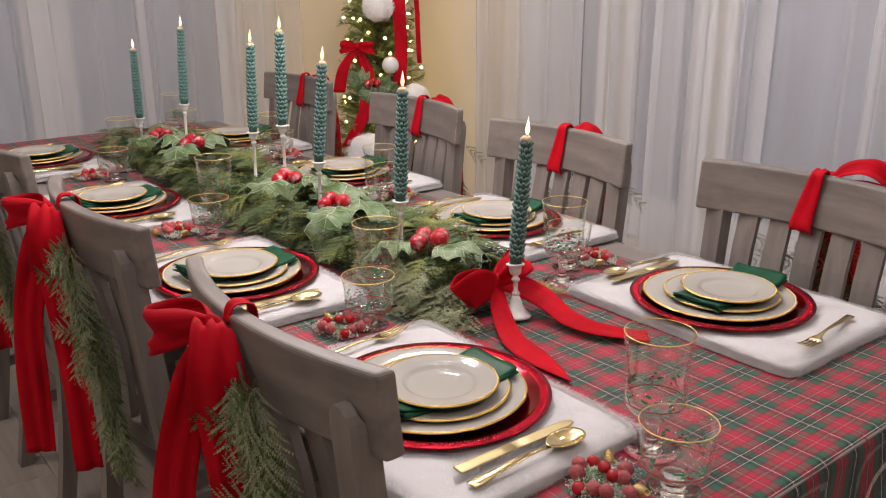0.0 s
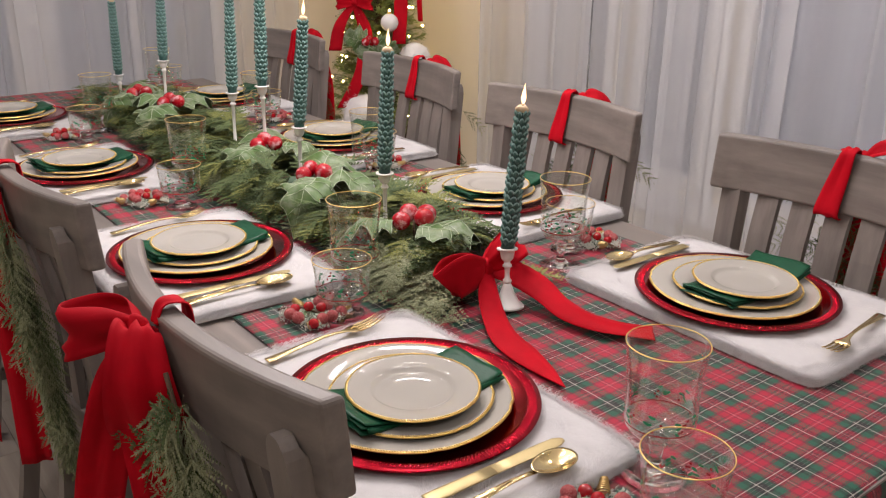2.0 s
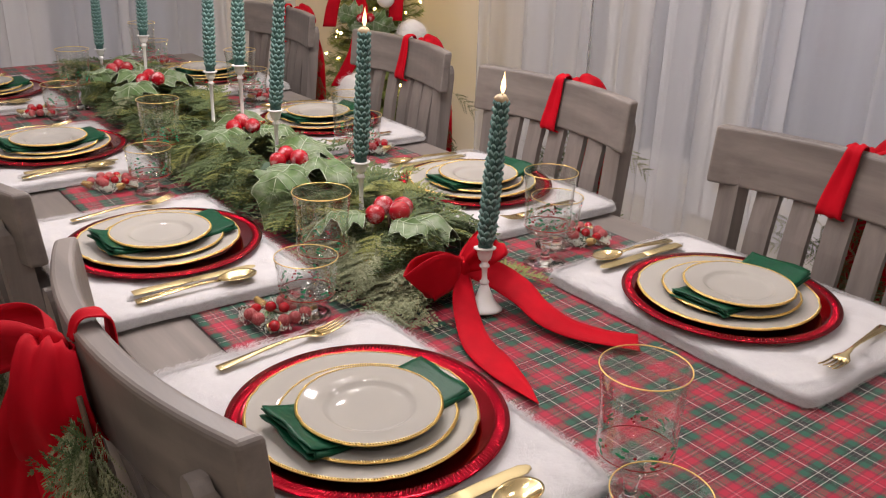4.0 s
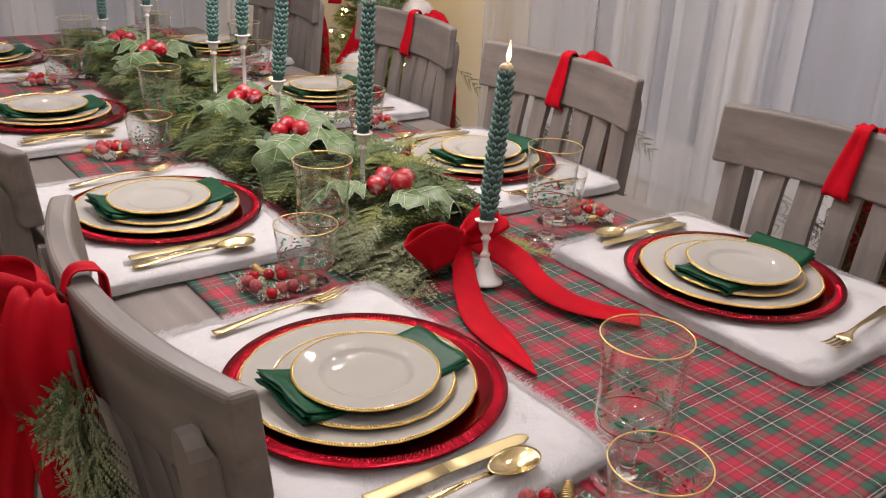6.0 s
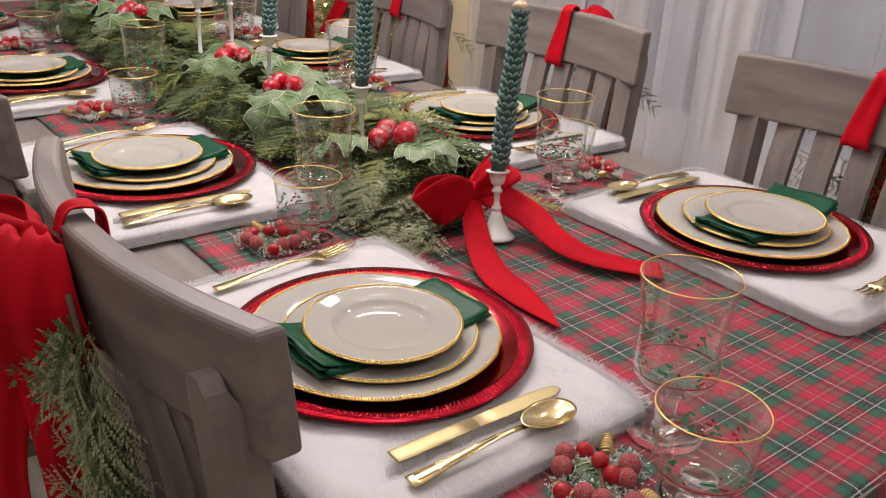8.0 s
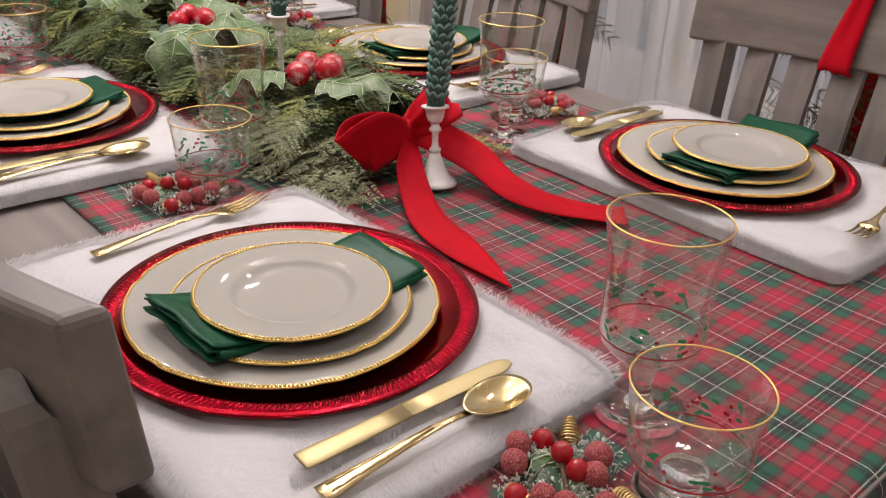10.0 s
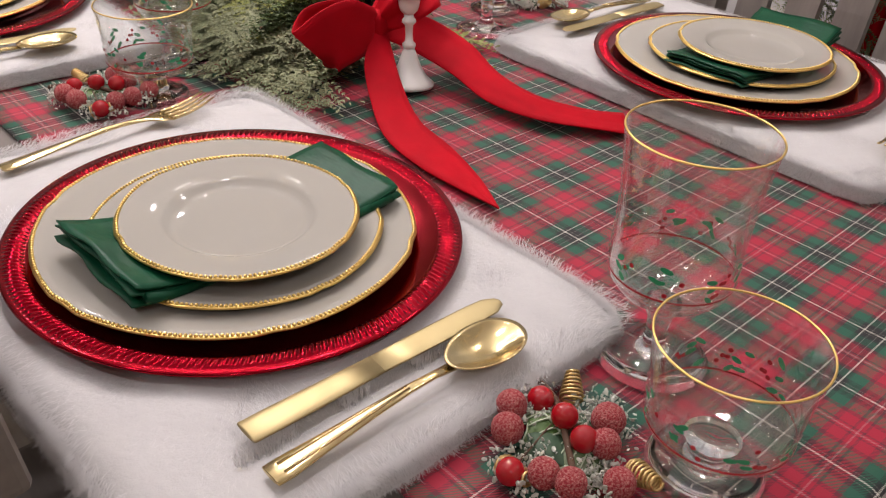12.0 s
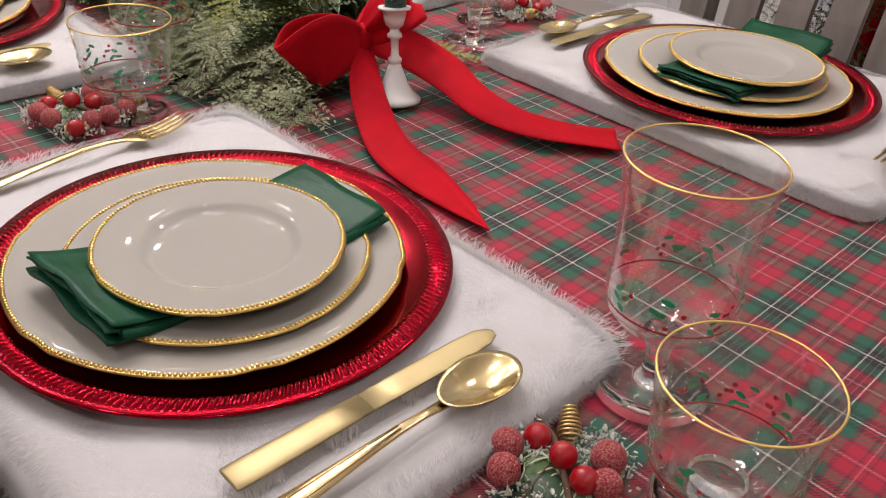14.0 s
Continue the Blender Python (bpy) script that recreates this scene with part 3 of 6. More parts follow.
# ---- chairs ----
def build_chair():
    """A slat-back chair facing +x; its origin is on the floor below the middle of its top rail."""
    c = thing("dining_chair", "grey-stained wooden slat-back dining chair tucked under the table", "chair", "chairs round the table")
    hw = 0.24

    def bow(y, z):
        """The back's curve: hollow towards the sitter, leaning back with height."""
        return -0.045 * (1 - (y / hw) ** 2) - 0.0 + 0.10 * (0.97 - z) * (1 if z > 0.45 else 0.52)

    def bent_rail(z0, z1, t, w, z_end=0.0):
        bm = bmesh.new()
        n = 16
        rows = []
        for i in range(n + 1):
            y = -w + 2 * w * i / n
            x0, x1 = bow(y, z0), bow(y, z1)
            rows.append([bm.verts.new(p) for p in ((x0, y, z0), (x0 + t, y, z0), (x1 + t, y, z1), (x1, y, z1))])
        for a, b in zip(rows, rows[1:]):
            for q in range(4):
                bm.faces.new((a[q], a[(q + 1) % 4], b[(q + 1) % 4], b[q]))
        bm.faces.new(rows[0][::-1])
        bm.faces.new(rows[-1])
        bmesh.ops.recalc_face_normals(bm, faces=bm.faces[:])
        sharp = [e for e in bm.edges if len(e.link_faces) == 2 and e.calc_face_angle(0) > 0.9]
        bmesh.ops.bevel(bm, geom=sharp, offset=0.006, segments=3, affect="EDGES", profile=0.5)
        return bm

    part("top_rail", bent_rail(0.867, 0.972, 0.026, hw), WOOD_Y, c, smooth=False)
    part("lower_rail", bent_rail(0.53, 0.575, 0.022, 0.2), WOOD_Y, c, smooth=False)
    for k in range(5):
        y = -0.132 + 0.066 * k
        bm = bmesh.new()
        rows = []
        for z in (0.57, 0.645, 0.72, 0.795, 0.87):
            x = bow(y, z) + 0.005 - 0.012 * math.sin((z - 0.57) / 0.3 * math.pi) * -1
            rows.append([bm.verts.new(p) for p in ((x, y - 0.022, z), (x + 0.013, y - 0.022, z), (x + 0.013, y + 0.022, z), (x, y + 0.022, z))])
        for a, b in zip(rows, rows[1:]):
            for q in range(4):
                bm.faces.new((a[q], a[(q + 1) % 4], b[(q + 1) % 4], b[q]))
        bm.faces.new(rows[0][::-1])
        bm.faces.new(rows[-1])
        bmesh.ops.bevel(bm, geom=[e for e in bm.edges if len(e.link_faces) == 2 and e.calc_face_angle(0) > 0.9], offset=0.002, segments=1, affect="EDGES", profile=0.5)
        part("slat", bm, WOOD_Z, c, smooth=False)
    for s in (-1, 1):
        # back post and leg in one sabre-curved piece, ending in a rounded lug behind the rail
        bm = bmesh.new()
        rows = []
        zs = [0.0, 0.1, 0.2, 0.3, 0.4, 0.46, 0.52, 0.6, 0.7, 0.8, 0.885, 0.9, 0.912, 0.921, 0.927, 0.93]
        for i, z in enumerate(zs):
            x = 0.054 - 0.02 * 0 - (0.10 * max(0, z - 0.46)) - 0.055 * (max(0, 0.46 - z) / 0.46) ** 1.6 - 0.012
            d = 0.036 if z < 0.89 else 0.036 * max(0.45, (0.94 - z) / 0.05)
            hwid = 0.02 if z < 0.9 else max(0.006, 0.02 * math.sqrt(max(0.0, 1 - ((z - 0.9) / 0.031) ** 2)))
            y = s * (0.195 + 0.006 * min(1, z / 0.9))
            rows.append([bm.verts.new(p) for p in ((x - 0.02, y - hwid, z), (x - 0.02 + d, y - hwid, z), (x - 0.02 + d, y + hwid, z), (x - 0.02, y + hwid, z))])
        for a, b in zip(rows, rows[1:]):
            for q in range(4):
                bm.faces.new((a[q], a[(q + 1) % 4], b[(q + 1) % 4], b[q]))
        bm.faces.new(rows[0][::-1])
        bm.faces.new(rows[-1])
        bmesh.ops.bevel(bm, geom=[e for e in bm.edges if len(e.link_faces) == 2 and e.calc_face_angle(0) > 0.7], offset=0.006, segments=3, affect="EDGES", profile=0.5)
        part("back_leg", bm, WOOD_Z, c, smooth=False)
        part("front_leg", boxed(0.405, s * 0.195 - 0.02, 0, 0.445, s * 0.195 + 0.02, 0.436, bevel=0.004), WOOD_Z, c, smooth=False)
        part("side_rail", boxed(0.06, s * 0.195 - 0.01, 0.375, 0.41, s * 0.195 + 0.01, 0.436, bevel=0.003), WOOD_X, c, smooth=False)
        part("stretcher", boxed(0.02, s * 0.195 - 0.01, 0.17, 0.41, s * 0.195 + 0.01, 0.2, bevel=0.003), WOOD_X, c, smooth=False)
    part("front_rail", boxed(0.41, -0.176, 0.375, 0.432, 0.176, 0.436, bevel=0.003), WOOD_Y, c, smooth=False)
    part("back_rail", boxed(0.035, -0.176, 0.375, 0.055, 0.176, 0.436, bevel=0.003), WOOD_Y, c, smooth=False)
    part("cross_stretcher", boxed(0.2, -0.186, 0.172, 0.222, 0.186, 0.198, bevel=0.003), WOOD_Y, c, smooth=False)
    bm = boxed(0.03, -0.225, 0.437, 0.46, 0.225, 0.462, bevel=0.008, segments=3)
    part("seat", bm, WOOD_Y, c, smooth=False)
    return c


LEFT_Y = (0.0, 0.655, 1.37, 2.1)
RIGHT_Y = (-0.045, 0.635, 1.285, 2.06)
# the middle of each top rail's ends, and the turn of each chair
CHAIRS = [(-0.26, 0.003, 0), (-0.266, 0.665, 0), (-0.265, 1.39, 0), (-0.262, 2.115, 1),
          (0.885, -0.052, 180), (0.888, 0.634, 180), (0.925, 1.285, 178), (0.955, 2.075, 181)]
first_chair = build_chair()
first_chair.matrix_basis = pose(*CHAIRS[0][:2], 0, 0, 0, CHAIRS[0][2])
for x, y, turn in CHAIRS[1:]:
    copy_thing(first_chair, pose(x, y, 0, 0, 0, turn))


# ---- place settings ----
MAT_T = 0.018
ZM = TOP + MAT_T + 0.002


def rounded_outline(hx, hy, r, n):
    """Points round a rectangle with rounded corners, evenly by angle."""
    pts = []
    for i in range(n):
        a = 2 * math.pi * i / n
        c, s = math.cos(a), math.sin(a)
        p = 18.0
        k = 1 / (abs(c / hx) ** p + abs(s / hy) ** p) ** (1 / p)
        pts.append((k * c, k * s))
    return pts


def build_fur_mat():
    t = thing("fur_placemat", "fluffy white faux fur placemat on the table", "placemat", "fur placemats")
    hx, hy, n = 0.178, 0.249, 320
    out = rounded_outline(hx, hy, 0.03, n)
    bm = bmesh.new()
    rings = []
    for s, z in [(0.0, MAT_T)] + [(k / 22, MAT_T) for k in range(1, 19)] + [(0.86, MAT_T * 0.98), (0.9, MAT_T * 0.94), (0.935, MAT_T * 0.84), (0.96, MAT_T * 0.68), (0.978, MAT_T * 0.46), (0.988, MAT_T * 0.2), (0.985, 0.0), (0.0, 0.0)]:
        if s == 0:
            rings.append([bm.verts.new((0, 0, z))])
            continue
        ring = []
        for x, y in out:
            w = 1 + 0.02 * noise.noise((x * 14, y * 14, 3)) * s
            lump = 0.0028 * noise.noise((x * s * 20, y * s * 20, 0)) + 0.0007 * noise.noise((x * s * 60, y * s * 60, 4)) if z > 0.01 else 0
            ring.append(bm.verts.new((x * s * w, y * s * w, z + lump)))
        rings.append(ring)
    for a, b in zip(rings, rings[1:]):
        for i in range(n):
            j = (i + 1) % n
            if len(a) == 1:
                bm.faces.new((a[0], b[i], b[j]))
            elif len(b) == 1:
                bm.faces.new((a[i], b[0], a[j]))
            else:
                bm.faces.new((a[i], b[i], b[j], a[j]))
    part("backing", bm, FUR, t)
    # pile: tapering tufts lying in drifting directions
    rnd = random.Random(5)
    verts, faces = [], []

    def tuft(x, y, z, dx, dy, dz, w):
        s = Vector((-dy, dx, 0))
        s = s.normalized() * w if s.length > 1e-6 else Vector((w, 0, 0))
        k = len(verts)
        mx, my, mz = x + dx * 0.55, y + dy * 0.55, z + dz * 0.75
        verts.extend(((x - s.x, y - s.y, z), (x + s.x, y + s.y, z), (mx + s.x * 0.7, my + s.y * 0.7, mz), (mx - s.x * 0.7, my - s.y * 0.7, mz), (x + dx, y + dy, z + dz)))
        faces.extend(((k, k + 1, k + 2, k + 3), (k + 3, k + 2, k + 4)))

    for i in range(46000):
        x, y = rnd.uniform(-1, 1), rnd.uniform(-1, 1)
        if abs(x) ** 18 + abs(y) ** 18 > 0.95:
            continue
        px, py = x * hx, y * hy
        if px ** 2 + py ** 2 < 0.155 ** 2:
            continue
        ang = 2.2 * noise.noise((px * 9, py * 9, 8)) + 0.6 + rnd.gauss(0, 0.4)
        ln = rnd.uniform(0.005, 0.011)
        tuft(px, py, MAT_T - 0.002, math.cos(ang) * ln, math.sin(ang) * ln, rnd.uniform(0.0006, 0.0024), 0.0002)
    # longer hairs that close over the edges of the knife
    for i in range(1500):
        px, py = rnd.uniform(-0.11, 0.07), -0.19 + rnd.gauss(0, 0.0022)
        if noise.noise((px * 45, 3.3, 1)) > -0.05:
            tuft(px, py, MAT_T, rnd.gauss(0, 0.002), rnd.uniform(0.001, 0.006), rnd.uniform(0.006, 0.0095), 0.0002)
    for i in range(95000):
        u, flip = rnd.uniform(-1, 1), rnd.choice((-1, 1))
        x, y = (flip, u) if rnd.random() < hy / (hx + hy) else (u, flip)
        k = 1 / (abs(x) ** 18 + abs(y) ** 18) ** (1 / 18)
        x, y = x * k * hx, y * k * hy
        d = Vector((x / hx ** 2, y / hy ** 2, 0)).normalized()
        if abs(abs(x) - hx) < 0.012:
            d = (d + Vector((math.copysign(2, x), 0, 0))).normalized()
        elif abs(abs(y) - hy) < 0.012:
            d = (d + Vector((0, math.copysign(2, y), 0))).normalized()
        h = rnd.uniform(0.15, 1)
        clump = noise.noise((x * 60, y * 60, 2))
        ln = rnd.uniform(0.0022, 0.006) * (1 + 0.5 * clump)
        j = rnd.gauss(0.8 * clump, 0.55)
        dx, dy = d.x * math.cos(j) - d.y * math.sin(j), d.x * math.sin(j) + d.y * math.cos(j)
        w = 1 + 0.02 * noise.noise((x * 14, y * 14, 3))
        s = (0.955 + 0.032 * (1 - h) + 0.006 * rnd.random()) * w
        tuft(x * s + rnd.gauss(0, 0.0015), y * s + rnd.gauss(0, 0.0015), MAT_T * h * 0.95, dx * ln, dy * ln, ln * (0.3 * h - 0.35), 0.00013)
    tagged(raw_part("fur", verts, faces, FUR_PILE, t), kind="stuff")
    return t


def scallop(a, depth, lobes=6):
    """The outline of a bracket-edged plate: long arcs that meet in small points."""
    f = (a * lobes / (2 * math.pi)) % 1.0
    d = min(f, 1 - f)
    return 1 + depth * (math.cos(2 * math.pi * f) * 0.35 - 0.75 * math.exp(-(d / 0.055) ** 2) + 0.5 * math.exp(-((d - 0.1) / 0.05) ** 2))


def build_plate(name, radius, label, beads):
    p = thing(name, label, "plate", "stacked plates")
    R = radius
    h = 0.012 + 0.04 * (R - 0.08)
    prof = [(0.0, 0.0035), (R * 0.30, 0.0035), (R * 0.53, 0.0038), (R * 0.585, 0.0052), (R * 0.62, 0.0075), (R * 0.66, 0.0092), (R * 0.8, h * 0.82), (R * 0.93, h * 0.97),
            (R * 0.985, h), (R, h - 0.001), (R * 0.985, h - 0.003), (R * 0.8, h * 0.82 - 0.0035), (R * 0.64, 0.004), (R * 0.57, 0.0), (R * 0.54, 0.0), (R * 0.52, 0.0014), (0.0, 0.0014)]

    def shp(a, r, z):
        k = max(0.0, (r / R - 0.7) / 0.3)
        return r * (1 + (scallop(a, 0.009) - 1) * k ** 1.5), z

    part("dish", lathe(prof, 120, shp), CHINA, p, "glossy ivory china")
    verts, faces = [], []
    base = bmesh.new()
    bmesh.ops.create_icosphere(base, subdivisions=1, radius=1.0)
    bv = [v.co.copy() for v in base.verts]
    bf = [[v.index for v in f.verts] for f in base.faces]
    base.free()
    for i in range(beads):
        a = 2 * math.pi * i / beads
        r = R * scallop(a, 0.009) - 0.0016
        k = len(verts)
        s = 2 * math.pi * R / beads * 0.44
        ca, sa = math.cos(a), math.sin(a)
        for v in bv:
            x, y = r + v.x * s * 1.15, v.y * s
            verts.append((x * ca - y * sa, x * sa + y * ca, h + 0.0002 + v.z * s))
        faces.extend([[k + q for q in f] for f in bf])
    raw_part("beading", verts, faces, GOLD, p, "gold beaded edge", smooth=True)
    band = lathe([(R - 0.0038, h - 0.0008), (R - 0.0032, h - 0.0002), (R - 0.0006, h - 0.0001), (R + 0.0008, h - 0.0013), (R - 0.001, h - 0.0031), (R - 0.0038, h - 0.0008)], 120,
                 lambda a, r, z: (r * (1 + (scallop(a, 0.009) - 1)), z))
    part("gilt_band", band, GOLD, p, "gold rim band")
    return p


def build_charger():
    c = thing("charger_plate", "round metallic red charger plate with a rope-embossed rim", "charger plate", "red charger plates")
    R, n, lobes = 0.165, 1500, 210
    prof = [(0, 0.003), (0.105, 0.003), (0.112, 0.0036), (0.121, 0.0072), (0.127, 0.0085), (0.146, 0.0098), (0.1475, 0.0104), (0.149, 0.0111), (0.1503, 0.0115), (0.1516, 0.01165), (0.1529, 0.0118), (0.1542, 0.0118),
            (0.1555, 0.0118), (0.1568, 0.0116), (0.1581, 0.0114), (0.1593, 0.011), (0.1605, 0.0105), (0.162, 0.0108), (0.1642, 0.0106), (0.165, 0.0094), (0.1635, 0.008), (0.145, 0.0075), (0.125, 0.0055), (0.108, 0.0), (0, 0.0)]

    def rope(a, r, z):
        if 0.1485 < r < 0.1606 and z > 0.009:
            u = (r - 0.154) / 0.0066
            w = max(0.0, 1 - u * u)
            ph = a * lobes + u * 3.4
            z += 0.0024 * w * (abs(math.cos(ph / 2)) ** 0.8 - 0.6)
        return r, z

    part("disc", lathe(prof, n, rope), CHARGER_RED, c)
    return c


def build_napkin():
    """A napkin folded into a flat band of several layers, draped on the plate below."""
    nk = thing("napkin", "folded dark green satin napkin between the plates", "napkin", "green napkins")
    L, W = 0.216, 0.097
    for layer in range(4):
        z0 = 0.0008 + layer * 0.0022
        ex = 0.0025 * (3 - layer) * (-1) ** layer
        bm = bmesh.new()
        n, q = 36, 14
        tops, bots = [], []
        for i in range(n + 1):
            u = i / n - 0.5
            sag = (0.011 if u < 0 else 0.005) * (max(0, abs(u) - 0.26) / 0.24) ** 1.2
            rt, rb = [], []
            for k in range(q + 1):
                v = k / q - 0.5
                flare = 1 + 0.12 * max(0.0, -u - 0.1) - 0.04 * max(0.0, u)
                wob = 0.0035 * noise.noise((u * 5, v * 3, layer * 0.15)) * (abs(u) * 2) ** 1.5
                x, y = u * (L + ex), v * W * flare + 0.003 * noise.noise((u * 3, layer, 2))
                if u == -0.5 or u == 0.5:
                    x += 0.004 * noise.noise((v * 4, layer, u))
                rt.append(bm.verts.new((x, y, z0 + sag * (1 + 0.16 * layer) + wob + 0.0009)))
                rb.append(bm.verts.new((x, y, z0 + sag * (1 + 0.16 * layer) + wob - 0.0006)))
            tops.append(rt)
            bots.append(rb)
        for i in range(n):
            for k in range(q):
                bm.faces.new((tops[i][k], tops[i + 1][k], tops[i + 1][k + 1], tops[i][k + 1]))
                bm.faces.new((bots[i][k], bots[i][k + 1], bots[i + 1][k + 1], bots[i + 1][k]))
            for k in (0, q):
                bm.faces.new((tops[i][k], bots[i][k], bots[i + 1][k], tops[i + 1][k]))
        for i in (0, n):
            for k in range(q):
                bm.faces.new((tops[i][k], tops[i][k + 1], bots[i][k + 1], bots[i][k]))
        part("fold", bm, NAPKIN_GREEN, nk)
    # the turned edge that joins the folds at one side
    part("turned_edge", tube([(-L / 2 + 0.006, -W / 2 * 1.07, 0.014), (-0.085, -W / 2 * 1.03, 0.0075), (-0.05, -W / 2 * 1.0, 0.0045), (0.05, -W / 2 * 0.99, 0.0045), (L / 2 - 0.006, -W / 2 * 0.99, 0.008)], 0.0035, 10), NAPKIN_GREEN, nk)
    return nk


def bar_loft(rows, bm=None):
    """Lofts flat oval sections: (x, half width, half thickness, z)."""
    bm = bm or bmesh.new()
    n = 12
    rings = []
    for x, w, t, z in rows:
        rings.append([bm.verts.new((x, w * math.cos(2 * math.pi * k / n), z + t * math.sin(2 * math.pi * k / n))) for k in range(n)])
    for a, b in zip(rings, rings[1:]):
        for k in range(n):
            bm.faces.new((a[k], a[(k + 1) % n], b[(k + 1) % n], b[k]))
    bm.faces.new(rings[0][::-1])
    bm.faces.new(rings[-1])
    return bm


HANDLE = [(-0.095, 0.0062, 0.0014, 0.002), (-0.0945, 0.0085, 0.0016, 0.002), (-0.085, 0.0088, 0.0018, 0.0022), (-0.06, 0.0068, 0.0019, 0.004), (-0.03, 0.005, 0.002, 0.006), (0.0, 0.0036, 0.0021, 0.0075), (0.02, 0.003, 0.002, 0.007)]


def build_spoon():
    s = thing("spoon", "gold dinner spoon lying on the fur placemat", "spoon", "gold cutlery")
    hd = part("handle", bar_loft(HANDLE + [(0.036, 0.0042, 0.0016, 0.0055)]), GOLD_FLAT, s)
    bm = bmesh.new()
    n, m = 36, 9
    for side, off in ((0, 0.0), (1, -0.0012)):
        rings = [[bm.verts.new((0.064, 0, -0.0045 + 0.006 + off))]]
        for j in range(1, m + 1):
            f = j / m
            rings.append([])
            for k in range(n):
                a = 2 * math.pi * k / n
                w = 0.0195 * (1 + 0.12 * math.cos(a))
                rings[-1].append(bm.verts.new((0.064 + 0.0315 * f * math.cos(a), w * f * math.sin(a), 0.0015 + 0.0075 * f * f + off)))
        for k in range(n):
            q = (k + 1) % n
            bm.faces.new((rings[0][0], rings[1][k], rings[1][q]))
            for j in range(1, m):
                bm.faces.new((rings[j][k], rings[j + 1][k], rings[j + 1][q], rings[j][q]))
        if side == 0:
            rim = rings[-1]
        else:
            for k in range(n):
                bm.faces.new((rim[k], rings[-1][k], rings[-1][(k + 1) % n], rim[(k + 1) % n]))
    part("bowl", bm, GOLD_FLAT, s)
    for y in (-0.0022, 0.0022):
        part("groove_bead", tube([(-0.088, y * 1.6, 0.0038), (-0.06, y * 1.4, 0.0058), (-0.03, y, 0.0078), (0.0, y * 0.6, 0.0094)], 0.0008, 6), GOLD_FLAT, s)
    return s


def build_knife():
    k = thing("knife", "gold table knife lying on the fur placemat", "knife", "gold cutlery")
    part("handle", bar_loft([(-0.097, 0.0085, 0.0012, 0.004), (-0.096, 0.0098, 0.0018, 0.004), (-0.08, 0.01, 0.002, 0.004), (-0.03, 0.0092, 0.0019, 0.0042), (-0.006, 0.0088, 0.0016, 0.0044)]), GOLD_MATTE, k)
    part("blade", bar_loft([(-0.006, 0.0088, 0.0016, 0.0044), (0.02, 0.0092, 0.0009, 0.0044), (0.07, 0.0095, 0.0008, 0.0044), (0.09, 0.0085, 0.0007, 0.0044), (0.0985, 0.0045, 0.0005, 0.0044), (0.1, 0.001, 0.0004, 0.0044)]), GOLD_MATTE, k)
    return k


def build_fork():
    f = thing("fork", "gold dinner fork lying on the fur placemat", "fork", "gold cutlery")
    rows = [(x - 0.005, w * 0.9, t, z) for x, w, t, z in HANDLE]
    part("handle", bar_loft(rows + [(0.034, 0.005, 0.0015, 0.0052), (0.045, 0.0115, 0.0012, 0.0035), (0.056, 0.0125, 0.0011, 0.0028)]), GOLD_FLAT, f)
    for j in range(4):
        y = -0.0096 + 0.0064 * j
        pts = [(0.054, y, 0.0028), (0.07, y, 0.0036), (0.085, y, 0.0062), (0.1, y * 0.98, 0.0108)]
        part("tine", tube(pts, [0.0019, 0.0017, 0.0015, 0.0008], 8), GOLD_FLAT, f)
    return f


def holly_print(parent, surface, z_levels, lobes, seed, line_z):
    """Printed holly: leaves and berries that follow the glass, and a thin red line."""
    rnd = random.Random(seed)
    gv, gf, rv, rf = [], [], [], []

    def spot(a, z, ra, rz, turn, verts, faces, n):
        k = len(verts)
        for i in range(n):
            t = 2 * math.pi * i / n
            px, pz = ra * math.cos(t), rz * math.sin(t)
            qx, qz = px * math.cos(turn) - pz * math.sin(turn), px * math.sin(turn) + pz * math.cos(turn)
            r = surface(z + qz) + 0.0004
            aa = a + qx / r
            verts.append((r * math.cos(aa), r * math.sin(aa), z + qz))
        faces.append(tuple(range(k, k + n)))

    for z0 in z_levels:
        for i in range(lobes):
            a = 2 * math.pi * i / lobes + rnd.uniform(-0.1, 0.1)
            for q in range(2):
                spot(a + rnd.uniform(-0.13, 0.13), z0 + rnd.uniform(-0.005, 0.008), rnd.uniform(0.003, 0.0044), rnd.uniform(0.0015, 0.002), rnd.uniform(-0.9, 0.9), gv, gf, 7)
            c = a + rnd.uniform(0.1, 0.25)
            for q in range(rnd.choice((1, 2, 3))):
                spot(c + 0.066 * q, z0 + rnd.uniform(-0.004, 0.004), 0.0016, 0.0016, 0, rv, rf, 8)
    tagged(raw_part("holly_print", gv, gf, PRINT_GREEN, parent, "printed green holly sprigs"), kind="stuff")
    tagged(raw_part("dot_print", rv, rf, PRINT_RED, parent, "printed red dots"), kind="stuff")
    r = surface(line_z) + 0.0004
    part("red_line", lathe([(r, line_z - 0.0007), (r + 0.0002, line_z), (surface(line_z + 0.0007) + 0.0004, line_z + 0.0007)], 48), PRINT_RED, parent, "thin red printed line")


